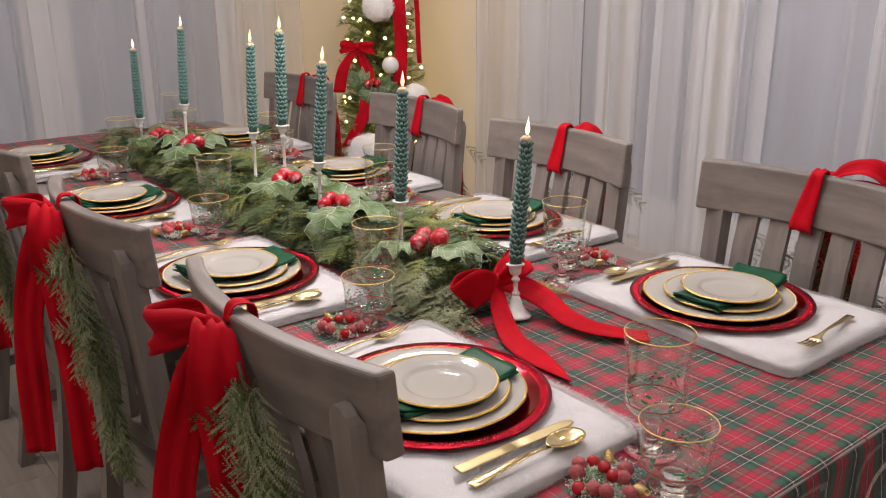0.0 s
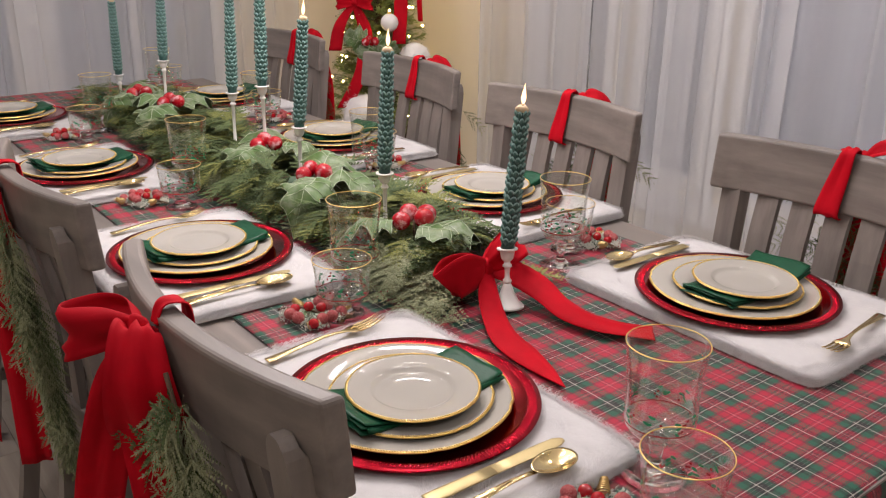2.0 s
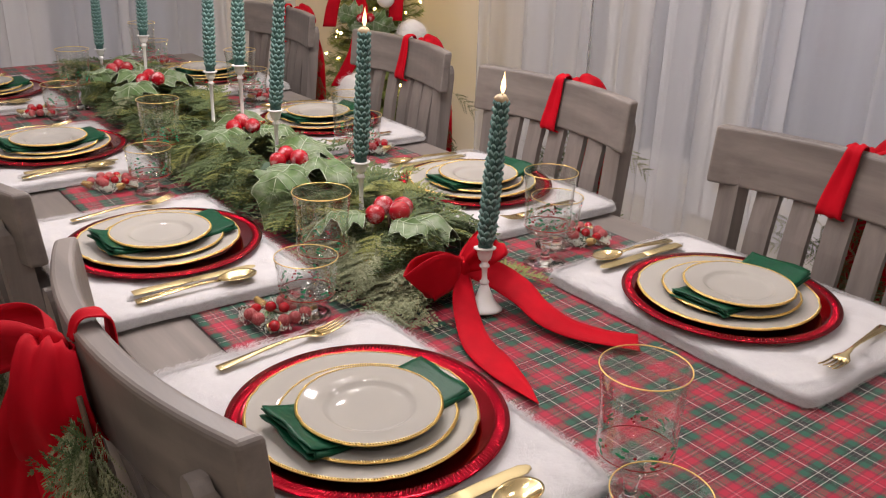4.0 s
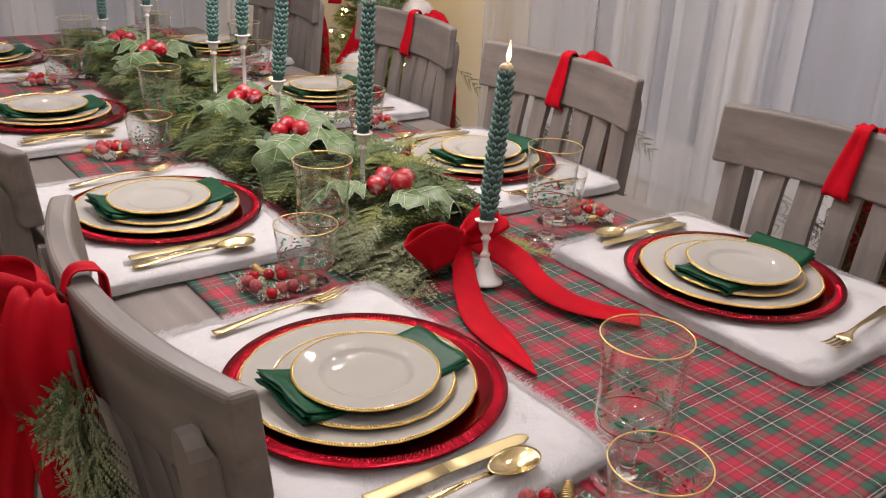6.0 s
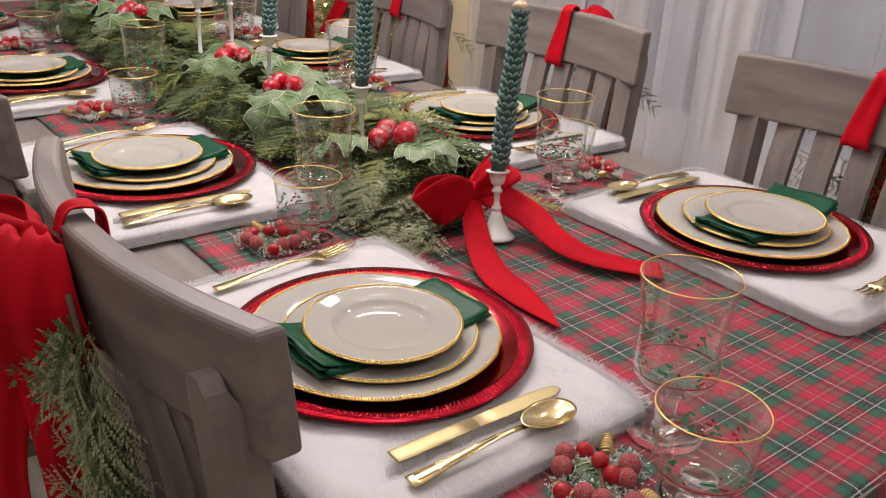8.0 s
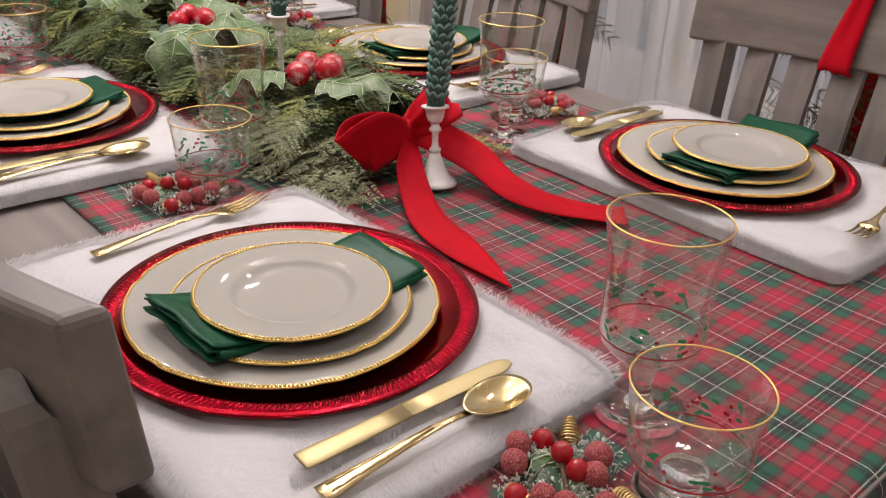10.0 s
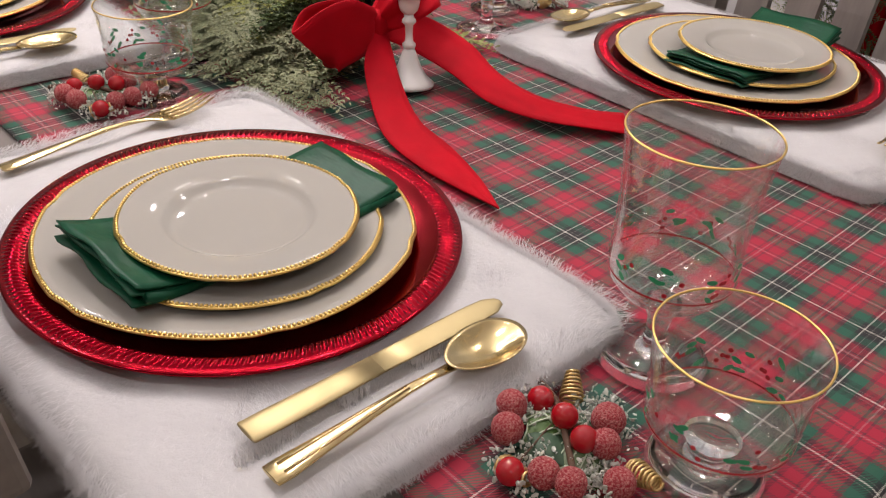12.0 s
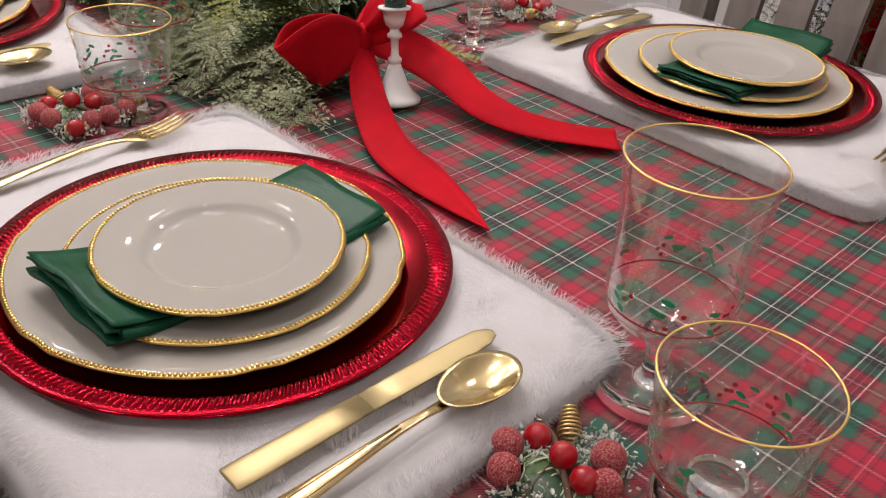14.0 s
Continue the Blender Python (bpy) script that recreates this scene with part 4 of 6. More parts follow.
def build_glass(tall, turn):
    if tall:
        g = thing("goblet", "tall clear stemmed goblet with gold rim and holly print", "goblet", "holly glassware")
        outer = [(0.0375, 0.0), (0.038, 0.0018), (0.03, 0.004), (0.014, 0.0075), (0.0085, 0.012), (0.0072, 0.022), (0.0082, 0.034), (0.0112, 0.041), (0.0125, 0.0445), (0.0115, 0.0475),
                 (0.02, 0.051), (0.032, 0.0575), (0.0385, 0.066), (0.0402, 0.075), (0.0402, 0.09), (0.0405, 0.115), (0.0422, 0.14), (0.0448, 0.161), (0.0454, 0.1653), (0.0455, 0.166)]
        inner = [(0.0452, 0.1665), (0.0447, 0.1665), (0.0444, 0.166), (0.0443, 0.165), (0.0438, 0.161), (0.0411, 0.14), (0.0394, 0.115), (0.0391, 0.09), (0.039, 0.076), (0.0365, 0.066), (0.029, 0.0595), (0.014, 0.0555), (0, 0.0548)]
        levels, line, H = (0.0805, 0.087), 0.0725, 0.1665
    else:
        g = thing("dessert_glass", "low clear footed glass with gold rim and holly print", "glass", "holly glassware")
        outer = [(0.034, 0.0), (0.0345, 0.0018), (0.028, 0.004), (0.015, 0.008), (0.0125, 0.014), (0.0135, 0.021), (0.0165, 0.0245), (0.03, 0.0265), (0.0385, 0.0315), (0.0415, 0.039), (0.0422, 0.05), (0.0438, 0.07), (0.0464, 0.0895), (0.0469, 0.0933), (0.047, 0.094)]
        inner = [(0.0467, 0.0945), (0.0462, 0.0945), (0.0459, 0.094), (0.0458, 0.093), (0.0453, 0.0895), (0.0427, 0.07), (0.0411, 0.05), (0.0402, 0.0405), (0.0365, 0.034), (0.028, 0.0312), (0.012, 0.029), (0, 0.0288)]
        levels, line, H = (0.0465, 0.0535), 0.0395, 0.0945
    lip = 0.0475 if tall else 0.0245  # where the solid base gives way to the blown wall
    base = [(0.0, 0.001), (0.02, 0.0012)] + [p for p in outer if p[1] <= lip] + [(0.0, lip)]
    wall = [p for p in outer if p[1] >= lip] + inner

    def surface(z):
        pts = [p for p in outer if p[1] > 0.025]
        for (r0, z0), (r1, z1) in zip(pts, pts[1:]):
            if z0 <= z <= z1:
                return r0 + (r1 - r0) * (z - z0) / (z1 - z0)
        return pts[-1][0]

    part("stem", lathe(base, 56), GLASS, g, "clear glass stem and foot")
    part("bowl", lathe(wall, 72), THIN_GLASS, g, "thin clear glass")
    rr = outer[-1][0] - 0.0004
    part("gold_rim", lathe([(rr + 0.0007 * math.cos(q), H + 0.0007 * math.sin(q)) for q in [2 * math.pi * i / 8 for i in range(9)]], 56), GOLD, g, "gold rim")
    holly_print(g, surface, levels, 9, 7 if tall else 9, line)
    g.matrix_basis = pose(0, 0, 0, 0, 0, turn)
    return g


fur_first = build_fur_mat()
charger_first = build_charger()
dinner_first = build_plate("dinner_plate", 0.135, "large ivory plate with a gold beaded scalloped edge", 270)
salad_first = build_plate("salad_plate", 0.103, "medium ivory plate with a gold beaded scalloped edge", 210)
bread_first = build_plate("bread_plate", 0.083, "small ivory plate with a gold beaded scalloped edge", 170)
napkin_first = build_napkin()
spoon_first, knife_first, fork_first = build_spoon(), build_knife(), build_fork()
goblet_first, low_first = build_glass(True, 0), build_glass(False, 0)
used = set()


def put(ob, m):
    """Puts the first one itself, then copies."""
    if ob in used:
        return copy_thing(ob, m)
    used.add(ob)
    ob.matrix_basis = m
    return ob


rnd = random.Random(21)
SETTINGS = [(0.0, y, 0) for y in LEFT_Y] + [(0.641, -0.032, 180), (0.668, 0.632, 180), (0.66, 1.29, 180), (0.655, 2.035, 180)]
for i, (x, y, turn) in enumerate(SETTINGS):
    s = pose(x, y, 0, 0, 0, turn)
    j = (lambda a: rnd.uniform(-a, a)) if i else (lambda a: 0.0)
    g = 1 if turn == 0 else -1  # the stacks sit a little towards the same side of the room
    put(fur_first, s @ pose(-0.012, 0.0, TOP + 0.001, 0, 0, j(2)))
    put(charger_first, s @ pose(0, 0, ZM, 0, 0, j(40)))
    put(dinner_first, s @ pose(-0.008 * g, 0.0, ZM + 0.0042, 0, 0, 10 + j(20)))
    put(salad_first, s @ pose(-0.008 * g, -0.012 * g + j(0.006), ZM + 0.011, 0, 0, 30 + j(30)))
    put(napkin_first, s @ pose(-0.006 + j(0.006), -0.012 * g + j(0.004), ZM + 0.0185, 0, 0, 2 + j(4)))
    put(bread_first, s @ pose(-0.012 * g, -0.022 * g + j(0.006), ZM + 0.027, 0, 0, 50 + j(30)))
    put(knife_first, s @ pose(-0.012 + j(0.006), -0.181 + j(0.004), ZM + 0.003, 0, 0, -1 + j(2)))
    put(spoon_first, s @ pose(-0.02 + j(0.006), -0.212 + j(0.004), ZM + 0.003, 0, 0, 0 + j(2)))
    put(fork_first, s @ pose(0.0 + j(0.006), 0.208 + j(0.006), ZM + 0.003, 0, 0, 5 + j(2)))

GOBLETS = [(0.15, -0.268), (0.152, 0.372), (0.168, 1.115), (0.19, 1.85), (0.527, 0.262), (0.56, 0.96), (0.595, 1.63), (0.54, 2.3)]
LOWS = [(0.091, -0.348), (0.091, 0.313), (0.1, 1.003), (0.118, 1.743), (0.60, 0.315), (0.635, 1.03), (0.66, 1.70), (0.6, 2.36)]
for i, (x, y) in enumerate(GOBLETS):
    put(goblet_first, pose(x, y, TOP + 0.002, 0, 0, 40 + 73 * i))
for i, (x, y) in enumerate(LOWS):
    put(low_first, pose(x, y, TOP + 0.002, 0, 0, 20 + 57 * i))


# ---- candles ----
def build_candle():
    c = thing("taper_candle", "lit green taper candle moulded with pinecone scales", "candle", "green taper candles")
    H = 0.238

    def rad(z):
        u = z / H
        return 0.0098 + 0.0016 * math.sin(math.pi * min(1, u * 1.4)) - 0.0024 * u ** 2

    core = [(0, 0), (0.0105, 0), (0.0112, 0.01), (0.0105, 0.02)] + [(rad(H * k / 12) * 0.88, 0.02 + (H - 0.024) * k / 12) for k in range(1, 13)] + [(0.004, H), (0, H)]
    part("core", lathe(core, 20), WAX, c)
    # overlapping pinecone scales
    verts, faces, rim_v, rim_f = [], [], [], []
    sc = random.Random(6)
    rows, per = 21, 7
    for i in range(rows):
        z = 0.019 + (H - 0.031) * i / (rows - 1)
        r = rad(z)
        for k in range(per):
            a = 2 * math.pi * (k + 0.5 * (i % 2)) / per
            w, hgt = r * math.pi / per * 1.14, 0.0136
            w, hgt, a = w * sc.uniform(0.92, 1.06), hgt * sc.uniform(0.88, 1.1), a + sc.uniform(-0.05, 0.05)
            b = len(verts)
            ca, sa = math.cos(a), math.sin(a)
            rim = ((-0.98, -0.1, 0.0), (-0.9, 0.28, 0.0014), (-0.5, 0.58, 0.0032), (0.0, 0.7, 0.0042), (0.5, 0.58, 0.0032), (0.9, 0.28, 0.0014), (0.98, -0.1, 0.0))
            knob = ((-0.5, 0.12, 0.0036), (0.0, 0.36, 0.0064), (0.5, 0.12, 0.0036), (0.0, -0.45, 0.0012))
            for u, v, out in rim + knob + ((-0.5, 0.5, -0.002), (0.0, 0.6, -0.002), (0.5, 0.5, -0.002)):
                rr = r * 0.9 + out
                x, y = rr, u * w
                verts.append((x * ca - y * sa, x * sa + y * ca, z + v * hgt))
            faces += [tuple(b + q for q in f) for f in ((0, 10, 7, 1), (1, 7, 2), (2, 7, 8, 3), (3, 8, 9, 4), (4, 9, 5), (5, 9, 10, 6), (7, 10, 9, 8), (1, 2, 11), (2, 3, 12, 11), (3, 4, 13, 12), (4, 5, 13))]
            # the pale frosted crest along the scale's upper lip, rim highlight painted in
            k0 = len(rim_v)
            for u, v, out in rim[1:6]:
                for dv, do in ((-0.13, 0.0009), (0.03, 0.0006), (0.04, -0.0012)):
                    rr = r * 0.9 + out + do
                    rim_v.append((rr * ca - u * w * sa, rr * sa + u * w * ca, z + (v + dv) * hgt))
            for q in range(4):
                e = k0 + 3 * q
                rim_f += [(e, e + 3, e + 4, e + 1), (e + 1, e + 4, e + 5, e + 2)]
    tagged(raw_part("scale_crest", rim_v, rim_f, WAX_PALE, c, "pale frosted crest of each scale with its highlight in the colour", smooth=True), kind="stuff")
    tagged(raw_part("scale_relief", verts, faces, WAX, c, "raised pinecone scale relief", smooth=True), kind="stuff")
    part("tip", lathe([(0, H - 0.005), (0.0082, H - 0.005), (0.0094, H - 0.001), (0.0078, H + 0.002), (0.005, H + 0.005), (0.003, H + 0.003), (0, H + 0.0025)], 18,
                      lambda a, r, z: (r * (1 + 0.2 * math.sin(3 * a) + 0.1 * math.sin(5 * a + 1)), z)), WAX_TIP, c, "pale melted wax tip")
    part("wick", tube([(0, 0, H + 0.002), (0.0003, 0, H + 0.009), (0.001, 0.0005, H + 0.013)], 0.0007, 6), WICK, c)
    fl = [(0.0, 0.0), (0.0026, 0.0025), (0.0042, 0.007), (0.0046, 0.011), (0.0036, 0.018), (0.0017, 0.025), (0.0006, 0.031), (0, 0.034)]
    part("flame", lathe([(r * 0.82, H + 0.006 + z * 0.95) for r, z in fl], 16), FLAME, c, "small warm candle flame")
    return c


def build_holder(h):
    c = thing("candle_holder", "slender white enamelled metal candlestick on the table", "candle holder", "white candle holders")
    s = h - 0.1
    foot = [(0, 0), (0.0275, 0), (0.028, 0.003), (0.025, 0.006), (0.0195, 0.011), (0.013, 0.022), (0.0085, 0.034), (0.006, 0.041)]
    stem = [(0.006, 0.041), (0.0072, 0.043), (0.0072, 0.046), (0.0045, 0.049), (0.0038, 0.056 + s * 0.5), (0.0045, 0.066 + s), (0.0075, 0.0685 + s), (0.0075, 0.0715 + s), (0.005, 0.074 + s), (0.005, 0.077 + s)]
    cup = [(0.005, 0.077 + s), (0.0092, 0.081 + s), (0.0108, 0.086 + s), (0.0125, h - 0.004), (0.0168, h - 0.003), (0.0172, h - 0.001), (0.0125, h), (0.0118, h - 0.006), (0.0, h - 0.008)]
    part("foot", lathe(foot + [(0, 0.041)], 28), HOLDER_WHITE, c)
    part("stem", lathe([(0, 0.041)] + stem + [(0, 0.077 + s)], 20), HOLDER_WHITE, c)
    part("cup", lathe([(0, 0.077 + s)] + cup, 28), HOLDER_WHITE, c)
    return c


# foot x, y, the cup's height over the cloth, and the lean of the candle in degrees about x and y
CANDLES = [(0.322, 0.178, 0.100, 5.0, 0.0), (0.335, 0.553, 0.143, 2.0, 0.5), (0.332, 0.885, 0.171, 4.5, 0.0), (0.35, 1.262, 0.188, 2.0, 0.0), (0.352, 1.09, 0.229, 2.0, 0.0), (0.362, 1.765, 0.206, 4.5, 0.0), (0.342, 2.11, 0.12, 3.5, 0.0)]
candle_first = build_candle()
for i, (x, y, h, lx, ly) in enumerate(CANDLES):
    hold = build_holder(h)
    lean = pose(0, 0, 0, -7.0, 3.5) if i == 0 else pose(0, 0, 0, rnd.uniform(-1, 1), rnd.uniform(-1, 1))
    hold.matrix_basis = pose(x, y, TOP + 0.002) @ lean
    cup = hold.matrix_basis @ Vector((0, 0, h - 0.007))
    put(candle_first, pose(*cup, lx, ly, 25 * i))


# ---- greenery ----
def spray(seed, length=0.092, leaf=0.0085, broad=0.23, gap=0.0056, step0=0.0125):
    """One flat cedar fan along +x: a stem with alternate side shoots, each set with scale leaves. Returns vertices and faces."""
    r = random.Random(seed)
    v, f = [], []

    def leaflet(p, d, n, ln, w):
        s = d.cross(n).normalized() * w
        k = len(v)
        v.extend((p - s * 0.5, p + s * 0.5, p + d * ln * 0.6 + s + n * w * 0.6, p + d * ln, p + d * ln * 0.6 - s + n * w * 0.6))
        f.append((k, k + 1, k + 2, k + 3, k + 4))

    def shoot(p, d, n, ln, step, branch):
        steps = max(2, int(ln / step))
        side = d.cross(n).normalized()
        for i in range(steps):
            t = i / steps
            q = p + d * ln * t - Vector((0, 0, 1)) * ln * 0.22 * t * t
            for sgn in (-1, 1):
                if branch and i > 0:
                    nd = (d * 0.75 + side * sgn * r.uniform(0.55, 0.8) + n * r.uniform(-0.2, 0.25)).normalized()
                    shoot(q, nd, (n + Vector((r.gauss(0, 0.15), r.gauss(0, 0.15), 0))).normalized(), ln * (0.52 - 0.34 * t) * r.uniform(0.75, 1.15), gap, False)
                elif (i + (sgn > 0)) % 2 == 0 or not branch:
                    leaflet(q, (d + side * sgn * 0.7 + n * r.uniform(-0.15, 0.2)).normalized(), n, leaf * r.uniform(0.75, 1.1) * (1 - 0.35 * t), leaf * broad)
            leaflet(q, d, n, step * 1.15, leaf * broad * 0.75)
        leaflet(p + d * ln - Vector((0, 0, 1)) * ln * 0.22, d, n, leaf, leaf * broad)

    shoot(Vector((0, 0, 0)), Vector((1, 0, 0)), Vector((0, 0, 1)), length, step0, True)
    return np.array([tuple(q) for q in v]), f


SPRAYS = [spray(50 + i) for i in range(5)]
FRONDS = [spray(90 + i, 0.1, 0.0078, 0.15, 0.0046, 0.0115) for i in range(5)]
FINE_SPRAYS = [spray(70 + i, 0.1, 0.0066, 0.13, 0.0042, 0.015) for i in range(5)]


def planted(poses, seed, variants=SPRAYS):
    """Joins many sprays, one at each pose, into vertices and faces."""
    r = random.Random(seed)
    vs, fs, base = [], [], 0
    for m in poses:
        v, f = r.choice(variants)
        a = np.array(m)
        vs.append(v @ a[:3, :3].T + a[:3, 3])
        fs.extend([tuple(q + base for q in face) for face in f])
        base += len(v)
    return np.concatenate(vs).tolist(), fs


def aim(p, d, n, scale):
    """A pose at p with x along d and z near n."""
    d = Vector(d).normalized()
    y = Vector(n).cross(d)
    y = y.normalized() if y.length > 1e-4 else d.orthogonal().normalized()
    z = d.cross(y)
    return Matrix.Translation(p) @ Matrix((d, y, z)).transposed().to_4x4() @ Matrix.Diagonal((scale, scale, scale, 1))


GARLAND_X = 0.335


def garland_centre(y):
    return GARLAND_X + 0.02 * math.sin(y * 4.2)


garland = thing("cedar_garland", "long cedar garland lying down the middle of the table", "garland")
stem_pts = [(garland_centre(y), y, TOP + 0.03 + 0.006 * math.sin(y * 9)) for y in [0.2 + 0.07 * i for i in range(29)]]
part("stem", tube(stem_pts, 0.006, 8), TWIG, garland)
rg = random.Random(77)
for tint, mat, count, seed in (("green_foliage", CEDAR, 640, 1), ("light_foliage", CEDAR_LIGHT, 250, 2), ("frosted_foliage", CEDAR_FROST, 120, 3)):
    poses = []
    for i in range(count):
        y = rg.uniform(0.25, 2.2)
        if tint == "light_foliage" and rg.random() < 0.4:
            y = rg.choice((rg.uniform(0.42, 0.75), rg.uniform(1.25, 1.9)))
        side = rg.choice((-1, 1))
        ang = rg.gauss(0, 0.75)
        lift = rg.uniform(-0.12, 0.75)
        d = Vector((side * math.cos(ang), math.sin(ang) - 0.15, lift * 0.6))
        if y < 0.34:
            side = -1
            d = Vector((-1, rg.uniform(-1.0, 0.2), rg.uniform(-0.1, 0.35)))
        ht = rg.uniform(0.018, 0.078)
        if tint == "frosted_foliage":
            y = rg.choice((rg.uniform(0.23, 0.35), rg.uniform(0.3, 2.1)))
            side, ht = -1, rg.uniform(0.015, 0.035)
            d = Vector((-0.8, rg.uniform(-1.0, 0.1), rg.uniform(0.0, 0.25)))
        p = (garland_centre(y) + side * rg.uniform(-0.01, 0.075), y, TOP + ht)
        sc = rg.uniform(0.7, 1.15)
        poses.append(aim(p, d, (0, 0, 1), sc))
    # sprays that drape over the flanks
    for i in range(count // 3):
        y, side = rg.uniform(0.24, 2.2), rg.choice((-1, -1, 1))
        p = (garland_centre(y) + side * rg.uniform(0.02, 0.1), y, TOP + rg.uniform(0.045, 0.088))
        poses.append(aim(p, (side, rg.uniform(-0.7, 0.3), -0.4), (side * 0.5, -0.2, 0.85), rg.uniform(0.65, 0.95)))
    v, f = planted(poses, seed)
    v = [(a, b, max(c, TOP + 0.004)) for a, b, c in v]
    # keep the end clear where the bow, its tails and the first candlestick stand
    f = [q for q in f if not (v[q[0]][0] > 0.232 and v[q[0]][1] < 0.222) and not (v[q[0]][0] > 0.185 and v[q[0]][1] < 0.285 and v[q[0]][2] > TOP + 0.028)]
    tagged(raw_part(tint, v, f, mat, garland), kind="stuff")
# broad frosted fans that drape from the garland's end over the cloth
fans = []
for i in range(64):
    y = rg.uniform(0.2, 0.52)
    fans.append(aim((garland_centre(y) - rg.uniform(0.06, 0.13), y, TOP + rg.uniform(0.035, 0.075)), (rg.uniform(-0.9, -0.25), rg.uniform(-0.95, -0.25), rg.uniform(-0.45, -0.1)), (-0.35, -0.45, 0.8), rg.uniform(0.75, 1.15)))
v, f = planted(fans, 6, FRONDS)
v = [(a, b, max(c, TOP + 0.004)) for a, b, c in v]
f = [q for q in f if not (v[q[0]][0] > 0.225 and v[q[0]][1] < 0.222) and not (v[q[0]][0] > 0.185 and v[q[0]][1] < 0.26 and v[q[0]][2] > TOP + 0.026)]
tagged(raw_part("end_fan", v, f, CEDAR_FROST, garland), kind="stuff")
# low sprigs that reach out over the cloth under the front bow
v, f = planted([aim((0.39, 0.24, TOP + 0.02), (1, -0.35, 0.05), (0, 0, 1), 1.0), aim((0.37, 0.2, TOP + 0.02), (0.8, -0.75, 0.0), (0, 0, 1), 0.8), aim((0.4, 0.27, TOP + 0.015), (1, 0.1, 0.02), (0, 0, 1), 0.9)], 9)
tagged(raw_part("end_foliage", [(a, b, max(c, TOP + 0.004)) for a, b, c in v], f, CEDAR_LIGHT, garland), kind="stuff")


LOBES = [(0.0, 0.04), (0.03, 0.2), (0.07, 0.42), (0.13, 0.34), (0.2, 0.3), (0.26, 0.4), (0.36, 0.53), (0.41, 0.36), (0.5, 0.25), (0.58, 0.29), (0.68, 0.33), (0.74, 0.2), (0.85, 0.1), (1.0, 0.0)]


def leaf_width(t):
    for (a, w0), (b, w1) in zip(LOBES, LOBES[1:]):
        if a <= t <= b:
            return w0 + (w1 - w0) * (t - a) / (b - a)
    return 0.0


def build_leaf(seed, length=0.13):
    """A broad pointed leaf along +x, cupped and curled, with a pale rim and veins."""
    bend = lambda x, y: (x, y, length * (0.18 * math.sin(3.0 * x / length) - 0.4 * (x / length) ** 2 - 0.75 * (y / length) ** 2 + 0.13 * noise.noise((x * 26, y * 26, seed * 3.7))))
    bm = bmesh.new()
    n, q = 36, 8
    rows = []
    for i in range(n + 1):
        t = i / n
        w = leaf_width(t) * length
        rows.append([bm.verts.new(bend(t * length, w * k / q)) for k in range(-q, q + 1)])
    for a, b in zip(rows, rows[1:]):
        for k in range(2 * q):
            try:
                bm.faces.new((a[k], b[k], b[k + 1], a[k + 1]))
            except ValueError:
                pass
    bmesh.ops.remove_doubles(bm, verts=bm.verts[:], dist=1e-5)
    blade = bm
    veins = bmesh.new()
    up = Vector((0, 0, 0.0009))
    tube([Vector(bend(t * length, 0)) + up for t in [k / 10 for k in range(11)]], [0.0011 * (1 - 0.7 * k / 10) for k in range(11)], 5, veins)
    for t0, t1 in ((0.06, 0.14), (0.14, 0.28), (0.3, 0.44), (0.46, 0.6), (0.62, 0.76)):
        for s in (-1, 1):
            w = leaf_width(t1) * length * 0.93
            tube([Vector(bend((t0 + (t1 - t0) * k / 5) * length, s * w * k / 5)) + up for k in range(6)], [0.0007 - 0.00006 * k for k in range(6)], 4, veins)
    for s in (-1, 1):
        tube([Vector(bend(t * length, s * leaf_width(t) * length)) for t in [k / 36 for k in range(37)]], 0.0006, 4, veins)
    return blade, veins


LEAF_KINDS = []


def add_leaf(parent, m, dark=False, length=0.13, seed=1):
    kind = (dark, length, seed)
    for kd, lf, vn in LEAF_KINDS:
        if kd == kind:
            o = again(lf, parent, m)
            if vn is not None:
                again(vn, o, Matrix())
            return o
    blade, veins = build_leaf(seed, length)
    lf = part("leaf", blade, LEAF_DARK if dark else LEAF, parent, m=m)
    sol = lf.modifiers.new("thickness", "SOLIDIFY")
    sol.thickness = 0.0008
    vn = None
    if dark:
        veins.free()
    else:
        vn = part("frosted_edge", veins, LEAF_VEIN, lf)
    LEAF_KINDS.append((kind, lf, vn))
    return lf


def cluster(parent, centre, seed, r=0.0185, n=4):
    """Large frosted berries huddled together."""
    q = random.Random(seed)
    spots = [(-0.019, 0.012, 0.0), (0.018, -0.006, 0.003), (0.004, 0.022, 0.008), (0.036, 0.012, 0.002)][:n]
    for i, s in enumerate(spots):
        ob = part("frosted_berry", ball(r * q.uniform(0.92, 1.05), 3, uneven=0.03, seed=seed + i), FROST_BERRY, parent)
        ob.matrix_basis = pose(centre[0] + s[0], centre[1] + s[1], centre[2] + s[2], q.uniform(0, 360), q.uniform(0, 360), 0)


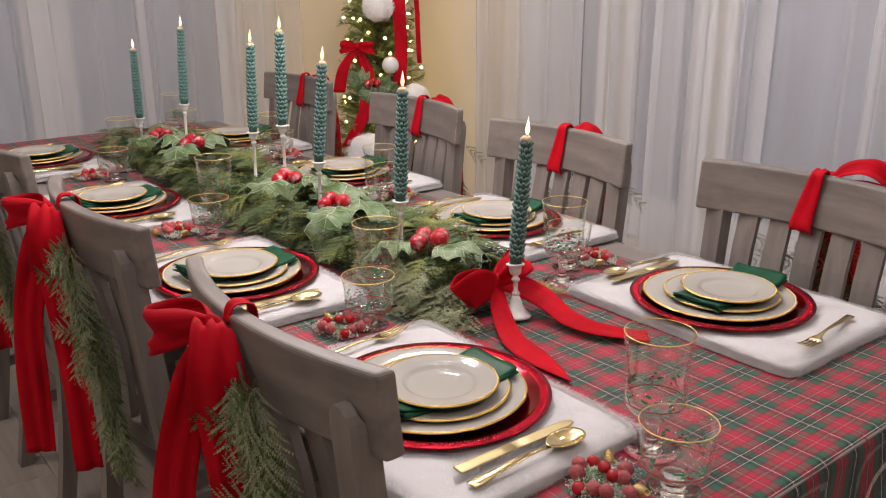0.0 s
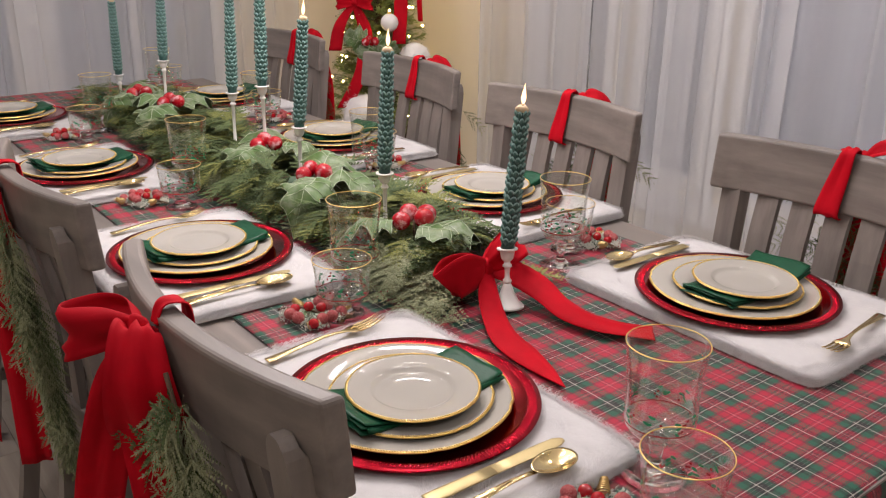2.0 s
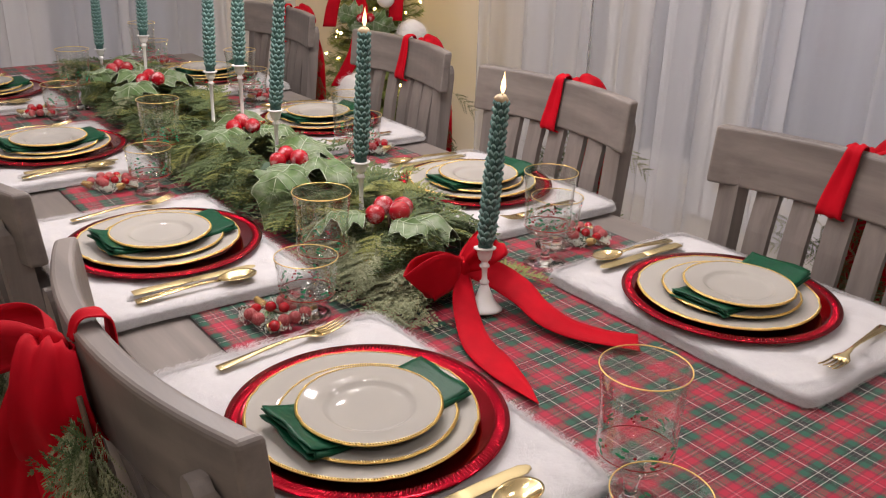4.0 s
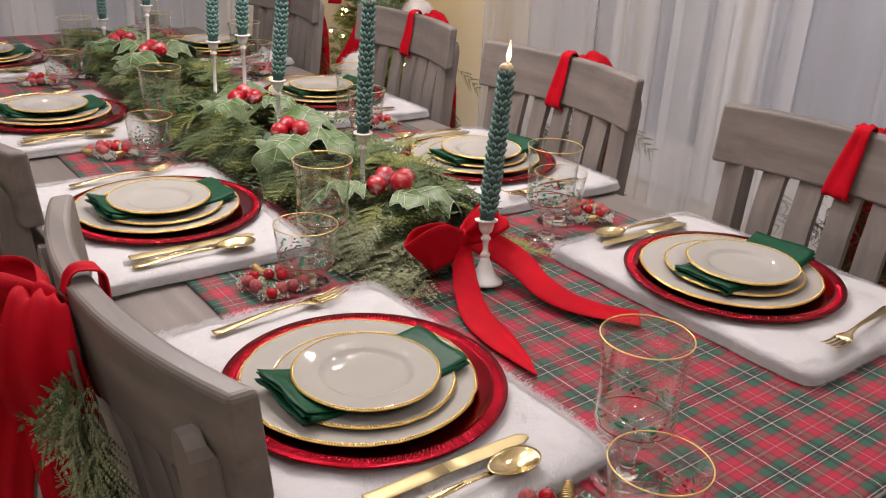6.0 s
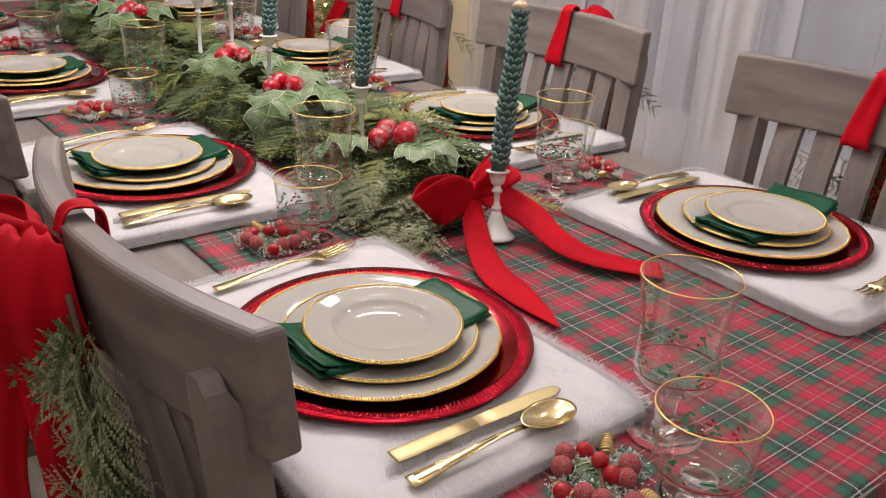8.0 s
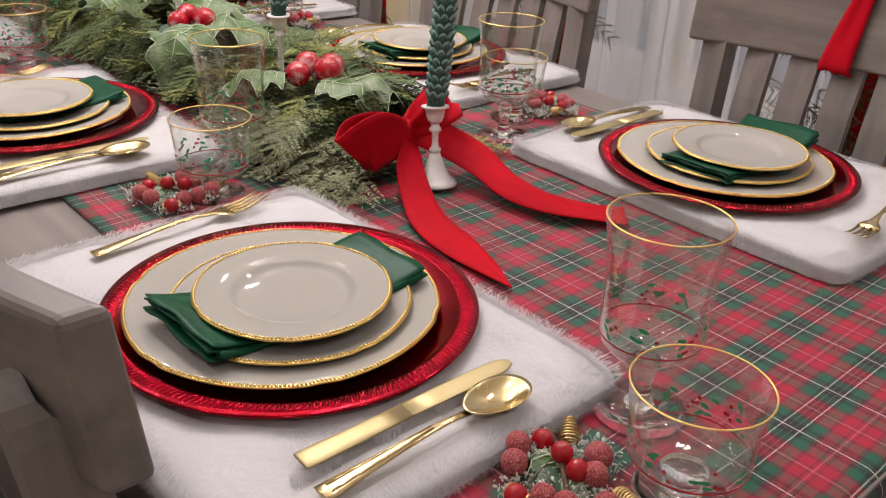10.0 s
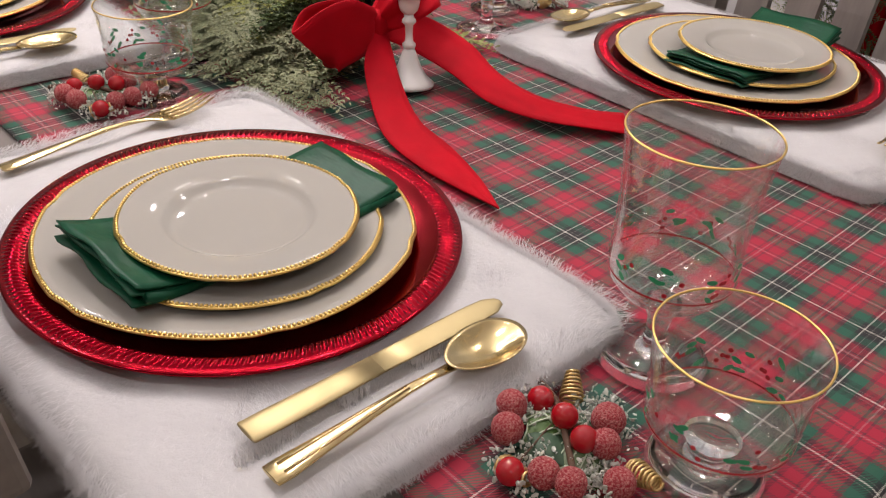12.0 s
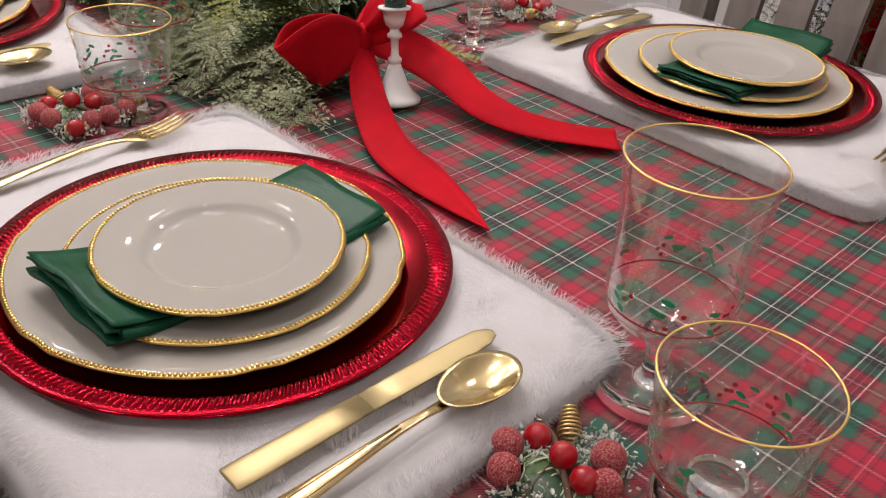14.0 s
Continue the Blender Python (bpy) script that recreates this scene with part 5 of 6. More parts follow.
# picks of frosted leaves and berries set into the garland: berry centre; then leaves (base, heading, rise, roll, length)
PICKS = [
    ((0.292, 0.398, 0.847), [((0.285, 0.375, 0.842), -52, -14, -12, 0.135), ((0.325, 0.37, 0.84), -8, -20, 8, 0.12), ((0.262, 0.418, 0.845), 150, -8, 10, 0.13)]),
    ((0.295, 0.755, 0.85), [((0.285, 0.725, 0.852), 214, -22, -6, 0.155), ((0.31, 0.74, 0.848), -62, -4, 0, 0.155), ((0.32, 0.78, 0.852), 35, 4, 6, 0.15)]),
    ((0.335, 1.05, 0.848), [((0.315, 1.06, 0.85), 205, -25, -8, 0.15), ((0.35, 1.09, 0.85), 70, 0, 0, 0.13), ((0.36, 1.02, 0.848), -30, -10, 0, 0.12)]),
    ((0.34, 1.66, 0.85), [((0.3, 1.62, 0.855), 225, -15, 0, 0.16), ((0.36, 1.66, 0.85), 20, 0, 0, 0.14), ((0.33, 1.7, 0.85), 120, 5, 0, 0.13)]),
    ((0.335, 1.91, 0.84), [((0.3, 1.9, 0.845), 200, -25, -8, 0.16), ((0.35, 1.88, 0.84), -40, -5, 0, 0.13), ((0.35, 1.95, 0.84), 60, 5, 0, 0.13)]),
]
for i, (c, leaves) in enumerate(PICKS):
    pk = thing("holly_pick", "frosted green leaves with a cluster of large red berries", "holly pick", "holly picks in the garland", m=pose(0, 0, 0))
    cluster(pk, c, 31 + i, n=4 if i == 0 else 3)
    part("pick_stem", tube([c, (c[0] + 0.01, c[1] + 0.01, TOP + 0.03)], 0.003, 6), TWIG, pk)
    for k, (b, head, rise, roll, ln) in enumerate(leaves):
        add_leaf(pk, pose(*b, roll, -rise, head), False, 0.115 if ln < 0.14 else 0.135, 1 + k)
    if i:
        add_leaf(pk, pose(c[0], c[1], c[2] - 0.012, 0, 8, 75 + 25 * i), True, 0.1, 4)


# ---- bows ----
def loop_band(bm, knot, out, length, fat, width, side, seed=0, droop=0.0):
    """One loop of a bow: out from the knot and back."""
    o, s = Vector(out).normalized(), Vector(side).normalized()
    u = o.cross(s).normalized()
    k = Vector(knot)
    g = Vector((0, 0, -droop))
    pts = [k, k + o * length * 0.3 + u * fat * 0.75, k + o * length * 0.72 + u * fat + g * 0.5, k + o * length + u * fat * 0.15 + g, k + o * length * 0.9 - u * fat * 0.75 + g, k + o * length * 0.45 - u * fat * 0.55 + g * 0.4, k - u * 0.004]
    ws = [width * 0.4, width * 0.82, width, width, width, width * 0.8, width * 0.4]
    return ribbon(pts, s, ws, 0.0016, bm, 7, 0.013, 8, seed)


def garland_bow():
    b = thing("ribbon_bow", "red velvet ribbon bow with long tails at the garland's end", "ribbon bow")
    k = Vector((0.308, 0.218, 0.812))
    flat = Vector((0.1, 0.05, 1))
    part("loop", ribbon([k, (0.284, 0.203, 0.815), (0.247, 0.197, 0.818), (0.221, 0.206, 0.806), (0.218, 0.213, 0.805), (0.232, 0.224, 0.813), (0.27, 0.226, 0.818), k + Vector((0, 0.008, 0.002))],
                        [flat, flat, Vector((0.08, 0, 1)), Vector((-0.66, 0, 0.74)), Vector((-0.66, 0, 0.74)), Vector((-0.3, 0, 1)), flat, flat],
                        [0.024, 0.05, 0.072, 0.068, 0.067, 0.066, 0.05, 0.024], 0.0016, None, 8, 0.003, 8, 1), VELVET, b)
    part("loop", loop_band(bmesh.new(), k, (0.68, 0.05, 0.3), 0.078, 0.026, 0.056, (-0.35, 0.6, 0.75), 2), VELVET, b)
    part("knot", ball(0.013, 3, uneven=0.2, seed=3, m=Matrix.Translation(k) @ Matrix.Diagonal((1.0, 0.9, 1.25, 1))), VELVET, b)
    part("tail", ribbon([k, (0.287, 0.19, 0.79), (0.259, 0.14, 0.77), (0.237, 0.09, 0.758), (0.224, 0.03, 0.7565), (0.213, -0.03, 0.7565), (0.203, -0.073, 0.757)],
                        [Vector((0.8, 0.3, 0.2)), Vector((0.95, 0.25, 0.12)), Vector((0.97, 0.22, 0.04)), Vector((0.98, 0.12, 0)), Vector((1, 0.05, 0)), Vector((1, 0.1, 0)), Vector((1, 0.1, 0))],
                        [0.026, 0.048, 0.052, 0.05, 0.046, 0.026, 0.003], 0.0015, None, 8, 0.0025, 6, 5), VELVET, b)
    part("tail", ribbon([k, (0.345, 0.195, 0.803), (0.364, 0.145, 0.786), (0.362, 0.09, 0.771), (0.37, 0.035, 0.765), (0.4, -0.008, 0.76), (0.43, -0.037, 0.757)],
                        [Vector((0.2, 0.5, 0.6)), Vector((0.6, 0.45, 0.5)), Vector((0.8, 0.45, 0.3)), Vector((0.8, 0.55, 0.15)), Vector((0.76, 0.62, 0.08)), Vector((0.73, 0.68, 0.02)), Vector((0.7, 0.7, 0))],
                        [0.026, 0.046, 0.055, 0.057, 0.05, 0.05, 0.05], 0.0015, None, 8, 0.005, 6, 8), VELVET, b)
    return b


garland_bow()


BOW_LABELS = {"low": "red velvet ribbon bow drooping from the chair's top rail", "high": "full red velvet ribbon bow above the chair's top rail", "slack": "slack red velvet ribbon bow behind the chair's top rail"}


def chair_bow(style):
    """Tied round a chair's top rail; in the chair's own axes."""
    b = thing("chair_bow", BOW_LABELS[style], "ribbon bow", "bows on the chairs")
    sy = Vector((0, 1, 0))
    lean = 0.0 if style == "low" else -0.016
    band = [(-0.046, 0, 0.962), (-0.038, 0, 0.978), (-0.026, 0, 0.9805), (-0.011, 0, 0.974), (-0.007, lean * 0.4, 0.94), (-0.004, lean * 0.8, 0.9), (-0.001, lean, 0.866), (-0.01, lean, 0.858), (-0.03, lean, 0.862), (-0.043, lean * 0.5, 0.9), (-0.046, 0, 0.955)]
    part("band", ribbon(band, sy, [0.02, 0.022, 0.024, 0.026, 0.034, 0.041, 0.046, 0.046, 0.044, 0.032, 0.022], 0.0016, None, 6, 0.005, 7, 2), VELVET, b)
    k = Vector((-0.06, 0.004, 0.955))
    part("knot", ball(0.014, 3, uneven=0.3, seed=6, m=Matrix.Translation(k) @ Matrix.Diagonal((0.9, 1.0, 1.3, 1))), VELVET, b)
    if style == "high":
        part("loop", loop_band(bmesh.new(), k, (-0.1, 0.95, 0.24), 0.112, 0.03, 0.055, (-0.9, -0.1, 0.35), 4, 0.012), VELVET, b)
        part("loop", loop_band(bmesh.new(), k, (-0.1, -0.95, 0.12), 0.055, 0.012, 0.046, (-0.9, 0.1, 0.3), 9, 0.012), VELVET, b)
    elif style == "slack":
        part("loop", loop_band(bmesh.new(), k, (-0.15, 0.95, 0.12), 0.066, 0.022, 0.05, (-0.95, -0.1, 0.2), 4, 0.028), VELVET, b)
        part("loop", loop_band(bmesh.new(), k, (-0.3, -0.6, -0.6), 0.07, 0.018, 0.05, (-0.8, 0.3, 0.25), 9, 0.03), VELVET, b)
    else:
        # one puffed loop to the side, one long loop hanging in front of the knot
        out, wide, up = Vector((-0.39, -0.92, 0)), Vector((-0.86, 0.5, 0)), Vector((0, 0, 1))
        part("loop", loop_band(bmesh.new(), k + up * 0.004, (-0.62, 0.72, 0.02), 0.076, 0.024, 0.056, (0.12, 0.1, 1), 4, 0.012), VELVET, b)
        part("loop", ribbon([k, k + out * 0.02 + up * 0.008, k + out * 0.044 - up * 0.026, k + out * 0.046 - up * 0.068, k + out * 0.028 - up * 0.106, k + out * 0.002 - up * 0.1, k + out * 0.004 - up * 0.05, k - up * 0.01],
                            [wide, wide, wide + up * 0.1, wide + up * 0.14, wide + up * 0.1, wide, wide, wide],
                            [0.022, 0.044, 0.062, 0.074, 0.074, 0.062, 0.044, 0.022], 0.0016, None, 8, 0.016, 10, 7), VELVET, b)
    if style == "low":
        w1, w2 = Vector((-0.8, 0.6, 0)), Vector((-0.9, 0.35, 0))
        part("tail", ribbon([k, (-0.082, 0.008, 0.915), (-0.096, 0.022, 0.85), (-0.112, 0.044, 0.74), (-0.118, 0.056, 0.62), (-0.122, 0.064, 0.47)], [w1, w1, w2, w1, w2, w1], [0.024, 0.044, 0.052, 0.054, 0.056, 0.056], 0.0016, None, 8, 0.01, 9, 11), VELVET, b)
        part("tail", ribbon([k, (-0.074, -0.01, 0.92), (-0.074, -0.022, 0.85), (-0.066, -0.028, 0.74), (-0.062, -0.026, 0.6), (-0.06, -0.022, 0.45)], [w2, w2, w1, w2, w1, w2], [0.024, 0.044, 0.05, 0.05, 0.05, 0.05], 0.0016, None, 8, 0.009, 9, 15), VELVET, b)
    else:
        for y0, y1, z1, sd in ((0.02, 0.04, 0.56, 11), (-0.014, -0.012, 0.5, 15)):
            part("tail", ribbon([k, (-0.09, y0, 0.915), (-0.118, (y0 + y1) / 2, 0.82), (-0.122, y1, 0.7), (-0.12, y1, z1)], [sy, Vector((-0.5, 1, 0)), Vector((-0.9, 0.8, 0)), Vector((-0.6, 1, 0)), Vector((-0.8, 0.8, 0))], [0.022, 0.04, 0.046, 0.05, 0.05], 0.0016, None, 8, 0.008, 8, sd), VELVET, b)
    return b


def chair_swag(wide):
    """A cedar swag hung behind the chair's back below its bow; wide: it spreads behind all the slats."""
    label = "dark cedar swag spread behind the chair's slats" if wide else "hanging cedar swag tied behind the chair's back"
    s = thing("cedar_swag", label, "swag", "cedar swags on the chairs")
    part("stem", tube([(-0.056, -0.04, 0.93), (-0.052, -0.075, 0.84), (-0.042, -0.1, 0.72), (-0.034, -0.11, 0.58)], 0.0025, 6), TWIG, s)
    q = random.Random(12)
    for nm, mat, count, seed in (("green_foliage", CEDAR, 60 if wide else 120, 4), ("frosted_foliage", CEDAR_FROST, 12 if wide else 150, 5)):
        poses = []
        for i in range(count):
            t = q.random()
            if wide:
                p = (-0.075 + q.uniform(-0.02, 0.01), q.uniform(-0.11, 0.12), 0.9 - 0.3 * t)
                d = (q.uniform(-0.3, 0.2), q.gauss(0, 0.75), -1 + 0.9 * q.random())
            else:
                p = (-0.056 + 0.03 * t + q.uniform(-0.012, 0.006), -0.06 - 0.06 * math.sin(t * 2.0) + q.gauss(0, 0.02), 0.92 - 0.36 * t)
                d = (q.uniform(-0.35, 0.0), q.gauss(-0.2, 0.3), -1 + 0.35 * q.random())
                if i % 11 == 0:
                    d = (q.uniform(-0.9, -0.4), q.choice((-0.6, 0.9)), q.uniform(-0.3, 0.2))
            poses.append(aim(p, d, (-1, q.uniform(-0.6, 0.2), 0), q.uniform(0.55, 0.95)))
        v, f = planted(poses, seed, FINE_SPRAYS)
        v = [(min(a, -0.045 + 0.1 * (0.97 - c)) if abs(b) < 0.25 else a, b, c) for a, b, c in v]
        tagged(raw_part(nm, v, f, mat, s), kind="stuff")
    return s


bow_low, bow_high, bow_slack, swag_first, swag_wide = chair_bow("low"), chair_bow("high"), chair_bow("slack"), chair_swag(False), chair_swag(True)
for i, (x, y, turn) in enumerate(CHAIRS):
    dy = (0.01, 0.02, 0.0, 0.0, 0.0, 0.0, 0.0, 0.0)[i]
    m = pose(x, y, 0, 0, 0, turn)
    put(bow_low if i < 4 else bow_high if i == 4 else bow_slack, m @ pose(0, dy, 0))
    put(swag_first if i < 4 else swag_wide, m)


# ---- berry picks beside the glasses ----
def spring_cone(bm, m):
    pts, rr = [], []
    for i in range(90):
        t = i / 89
        a = t * 2 * math.pi * 8
        r = 0.0082 * (1 - 0.55 * t) * (0.7 + 0.3 * min(1, t * 5))
        pts.append(m @ Vector((r * math.cos(a), r * math.sin(a), 0.021 * t)))
        rr.append(0.00095)
    return tube(pts, rr, 6, bm)


def berry_pick():
    p = thing("berry_pick", "sugared red berry pick with iced leaves and gold cones", "berry pick", "berry picks beside the glasses")
    part("stem", tube(spline([(-0.012, 0.045, 0.006), (0.0, 0.018, 0.012), (0.003, -0.01, 0.014), (0.006, -0.05, 0.01)], 6), 0.0021, 7), TWIG, p)
    q = random.Random(44)
    reds = [(-0.008, 0.012, 0.014), (0.004, -0.006, 0.018), (0.013, -0.024, 0.018), (-0.03, -0.045, 0.012)]
    sugar = [(-0.026, 0.006, 0.014), (-0.03, -0.014, 0.014), (0.03, -0.006, 0.017), (0.025, -0.026, 0.017), (-0.012, -0.047, 0.014), (0.002, -0.055, 0.016), (0.03, -0.05, 0.012)]
    for i, s in enumerate(reds):
        o = part("red_berry", ball(0.0084, 3), BERRY, p, m=pose(*s))
        part("berry_stem", tube([Vector((0, 0, 0)), Vector((0.003, 0.002, 0.012)) - Vector(s)], 0.0007, 5), TWIG, o)
    for i, s in enumerate(sugar):
        part("sugared_berry", ball(0.0095 * q.uniform(0.95, 1.1), 3, uneven=0.05, seed=i), SUGARED, p, m=pose(*s))
    for s in ((0.012, 0.016, 0.008, -60, 30, 10), (-0.034, -0.036, 0.007, 75, 10, 40), (0.04, -0.036, 0.008, 70, 0, 30)):
        bm = bmesh.new()
        spring_cone(bm, Matrix())
        part("gold_cone", bm, GLITTER_GOLD, p, m=pose(*s))
    # iced leaflets: crusted crystals along twigs
    bm = bmesh.new()
    for i in range(1700):
        a, d = q.uniform(0, 2 * math.pi), q.uniform(0.012, 0.05)
        lobe = q.choice((0.6, 2.2, 3.9, 5.4))
        a = lobe + q.gauss(0, 0.24)
        m = pose(0.002 + d * math.cos(a), -0.014 + 1.05 * d * math.sin(a), q.uniform(0.003, 0.014), q.uniform(0, 360), q.uniform(0, 360), q.uniform(0, 360))
        bmesh.ops.create_icosphere(bm, subdivisions=1, radius=q.uniform(0.0006, 0.0017), matrix=m @ Matrix.Diagonal((1.6, 0.9, 0.4, 1)))
    tagged(part("ice_crust", bm, ICE, p, "clear ice-like glitter crystals", smooth=False), kind="stuff")
    for i, a in enumerate((40, 130, 220, 305)):
        add_leaf(p, pose(0.004, -0.014, 0.008, 0, 6, a), i % 2 == 0, 0.04, 8)
    return p


pick_first = berry_pick()
for i, (x, y, turn) in enumerate(((0.045, -0.272, -43), (0.035, 0.338, 20), (0.05, 1.06, 200), (0.055, 1.81, 90), (0.665, 0.29, 170), (0.675, 1.02, 220), (0.68, 1.7, 120), (0.6, 2.42, 60))):
    put(pick_first, pose(x, y, TOP + 0.002, 0, 0, turn))


# ---- the slim christmas tree in the corner ----
def christmas_tree():
    tx, ty = 1.655, 2.56
    t = thing("christmas_tree", "slim green artificial christmas tree with warm lights", "christmas tree", m=pose(tx, ty, 0))
    H = 2.0
    part("trunk", tube([(0, 0, 0), (0, 0, 1.0), (0.01, 0, H - 0.05)], [0.028, 0.02, 0.005], 10), TWIG, t)
    part("stand", lathe([(0, 0.0), (0.17, 0.0), (0.17, 0.02), (0.06, 0.05), (0.045, 0.14), (0.03, 0.16), (0, 0.16)], 28), TWIG, t)
    q = random.Random(8)
    v, f, boughs = [], [], bmesh.new()

    def radius(z):
        return 0.05 + 0.235 * (1 - z / H) ** 0.8

    for i in range(480):
        z = 0.28 + (H - 0.36) * (i / 480)
        a = i * 2.39996 + q.uniform(-0.2, 0.2)
        ln = radius(z) * q.uniform(0.75, 1.12)
        d = Vector((math.cos(a), math.sin(a), q.uniform(0.1, 0.5))).normalized()
        p0 = Vector((0, 0, z - 0.05))
        tube([p0, p0 + d * ln], [0.0035, 0.0012], 4, boughs)
        for k in range(150):
            s = 0.15 + 0.85 * q.random()
            p = p0 + d * ln * s
            o = d.orthogonal()
            nd = (d * 0.75 + (Matrix.Rotation(q.uniform(0, 6.28), 3, d) @ o) * 0.8 + Vector((0, 0, q.uniform(-0.1, 0.2)))).normalized()
            nl = q.uniform(0.022, 0.045)
            w = nd.orthogonal().normalized() * 0.0021
            b = len(v)
            v.extend((p - w, p + w, p + nd * nl))
            f.append((b, b + 1, b + 2))
    part("boughs", boughs, TWIG, t)
    tagged(raw_part("needles", v, f, FIR, t), kind="stuff")
    bulb = None
    lights = tagged(new("fairy_lights"), "string of warm white fairy lights on the tree", "fairy lights")
    wire = []
    for i in range(210):
        z = 0.35 + 1.5 * i / 210
        a = i * 0.47 + 0.3
        r = radius(z) * (0.96 + 0.12 * math.sin(i * 2.1))
        p = Vector((tx + r * math.cos(a), ty + r * math.sin(a), z + 0.02 * math.sin(i * 1.7)))
        wire.append(p)
        if i % 3 != 1:
            if bulb is None:
                bulb = part("bulb", ball(0.0065, 2), FAIRY, lights, m=Matrix.Translation(p))
            else:
                again(bulb, lights, Matrix.Translation(p))
    part("wire", tube(wire, 0.0011, 4), CEDAR, lights)
    return radius, tx, ty


tree_radius, tree_x, tree_y = christmas_tree()


def tree_point(px, z, out=1.0):
    """A place on the tree's side that faces the room, px metres across it."""
    r = tree_radius(z) * out
    side, face = Vector((0.82, -0.57, 0)), Vector((-0.57, -0.82, 0))
    return Vector((tree_x, tree_y, z)) + side * px + face * math.sqrt(max(0.0, r * r - px * px))


TS = Vector((0.82, -0.57, 0))
TF = Vector((-0.57, -0.82, 0))

tb = thing("tree_bow", "red velvet ribbon bow with long tails on the tree", "ribbon bow", "bows on the tree")
kb = tree_point(-0.10, 1.03, 1.1)
part("knot", ball(0.018, 2, m=Matrix.Translation(kb)), VELVET, tb)
part("loop", loop_band(bmesh.new(), kb, -TS * 0.9 + Vector((0, 0, 0.1)), 0.078, 0.026, 0.052, (0, 0, 1), 2, 0.012), VELVET, tb)
part("loop", loop_band(bmesh.new(), kb, TS * 0.9 + Vector((0, 0, 0.05)), 0.078, 0.026, 0.052, (0, 0, 1), 3, 0.012), VELVET, tb)
part("tail", ribbon([kb, kb + TS * 0.045 + Vector((0, 0, -0.12)) + TF * 0.01, kb + TS * 0.03 + Vector((0, 0, -0.28)) + TF * 0.05, kb - TS * 0.05 + Vector((0, 0, -0.44)) + TF * 0.07], TS, [0.03, 0.06, 0.06, 0.06], 0.0016, None, 8, 0.006, 5, 4), VELVET, tb)
part("tail", ribbon([kb, kb - TS * 0.06 + Vector((0, 0, -0.09)) + TF * 0.02, kb - TS * 0.085 + Vector((0, 0, -0.2)) + TF * 0.03], TS, [0.03, 0.05, 0.055], 0.0016, None, 8, 0.006, 5, 6), VELVET, tb)

tr = thing("tree_ribbon", "long red velvet streamer hanging down the tree", "ribbon", "streamers on the tree")
p0 = tree_point(0.09, 1.42, 1.12)
part("streamer", ribbon([p0, tree_point(0.09, 1.25, 1.12), tree_point(0.1, 1.05, 1.1), tree_point(0.09, 0.86, 1.1)], TS, 0.058, 0.0016, None, 8, 0.006, 5, 4), VELVET, tr)
tr = thing("tree_ribbon", "long red velvet streamer hanging down the tree", "ribbon", "streamers on the tree")
part("streamer", ribbon([tree_point(0.16, 1.36, 1.15), tree_point(0.175, 1.2, 1.2), tree_point(0.18, 1.05, 1.2), tree_point(0.185, 0.95, 1.2)], (TS + TF).normalized(), 0.03, 0.0016, None, 8, 0.004, 5, 4), VELVET, tr)


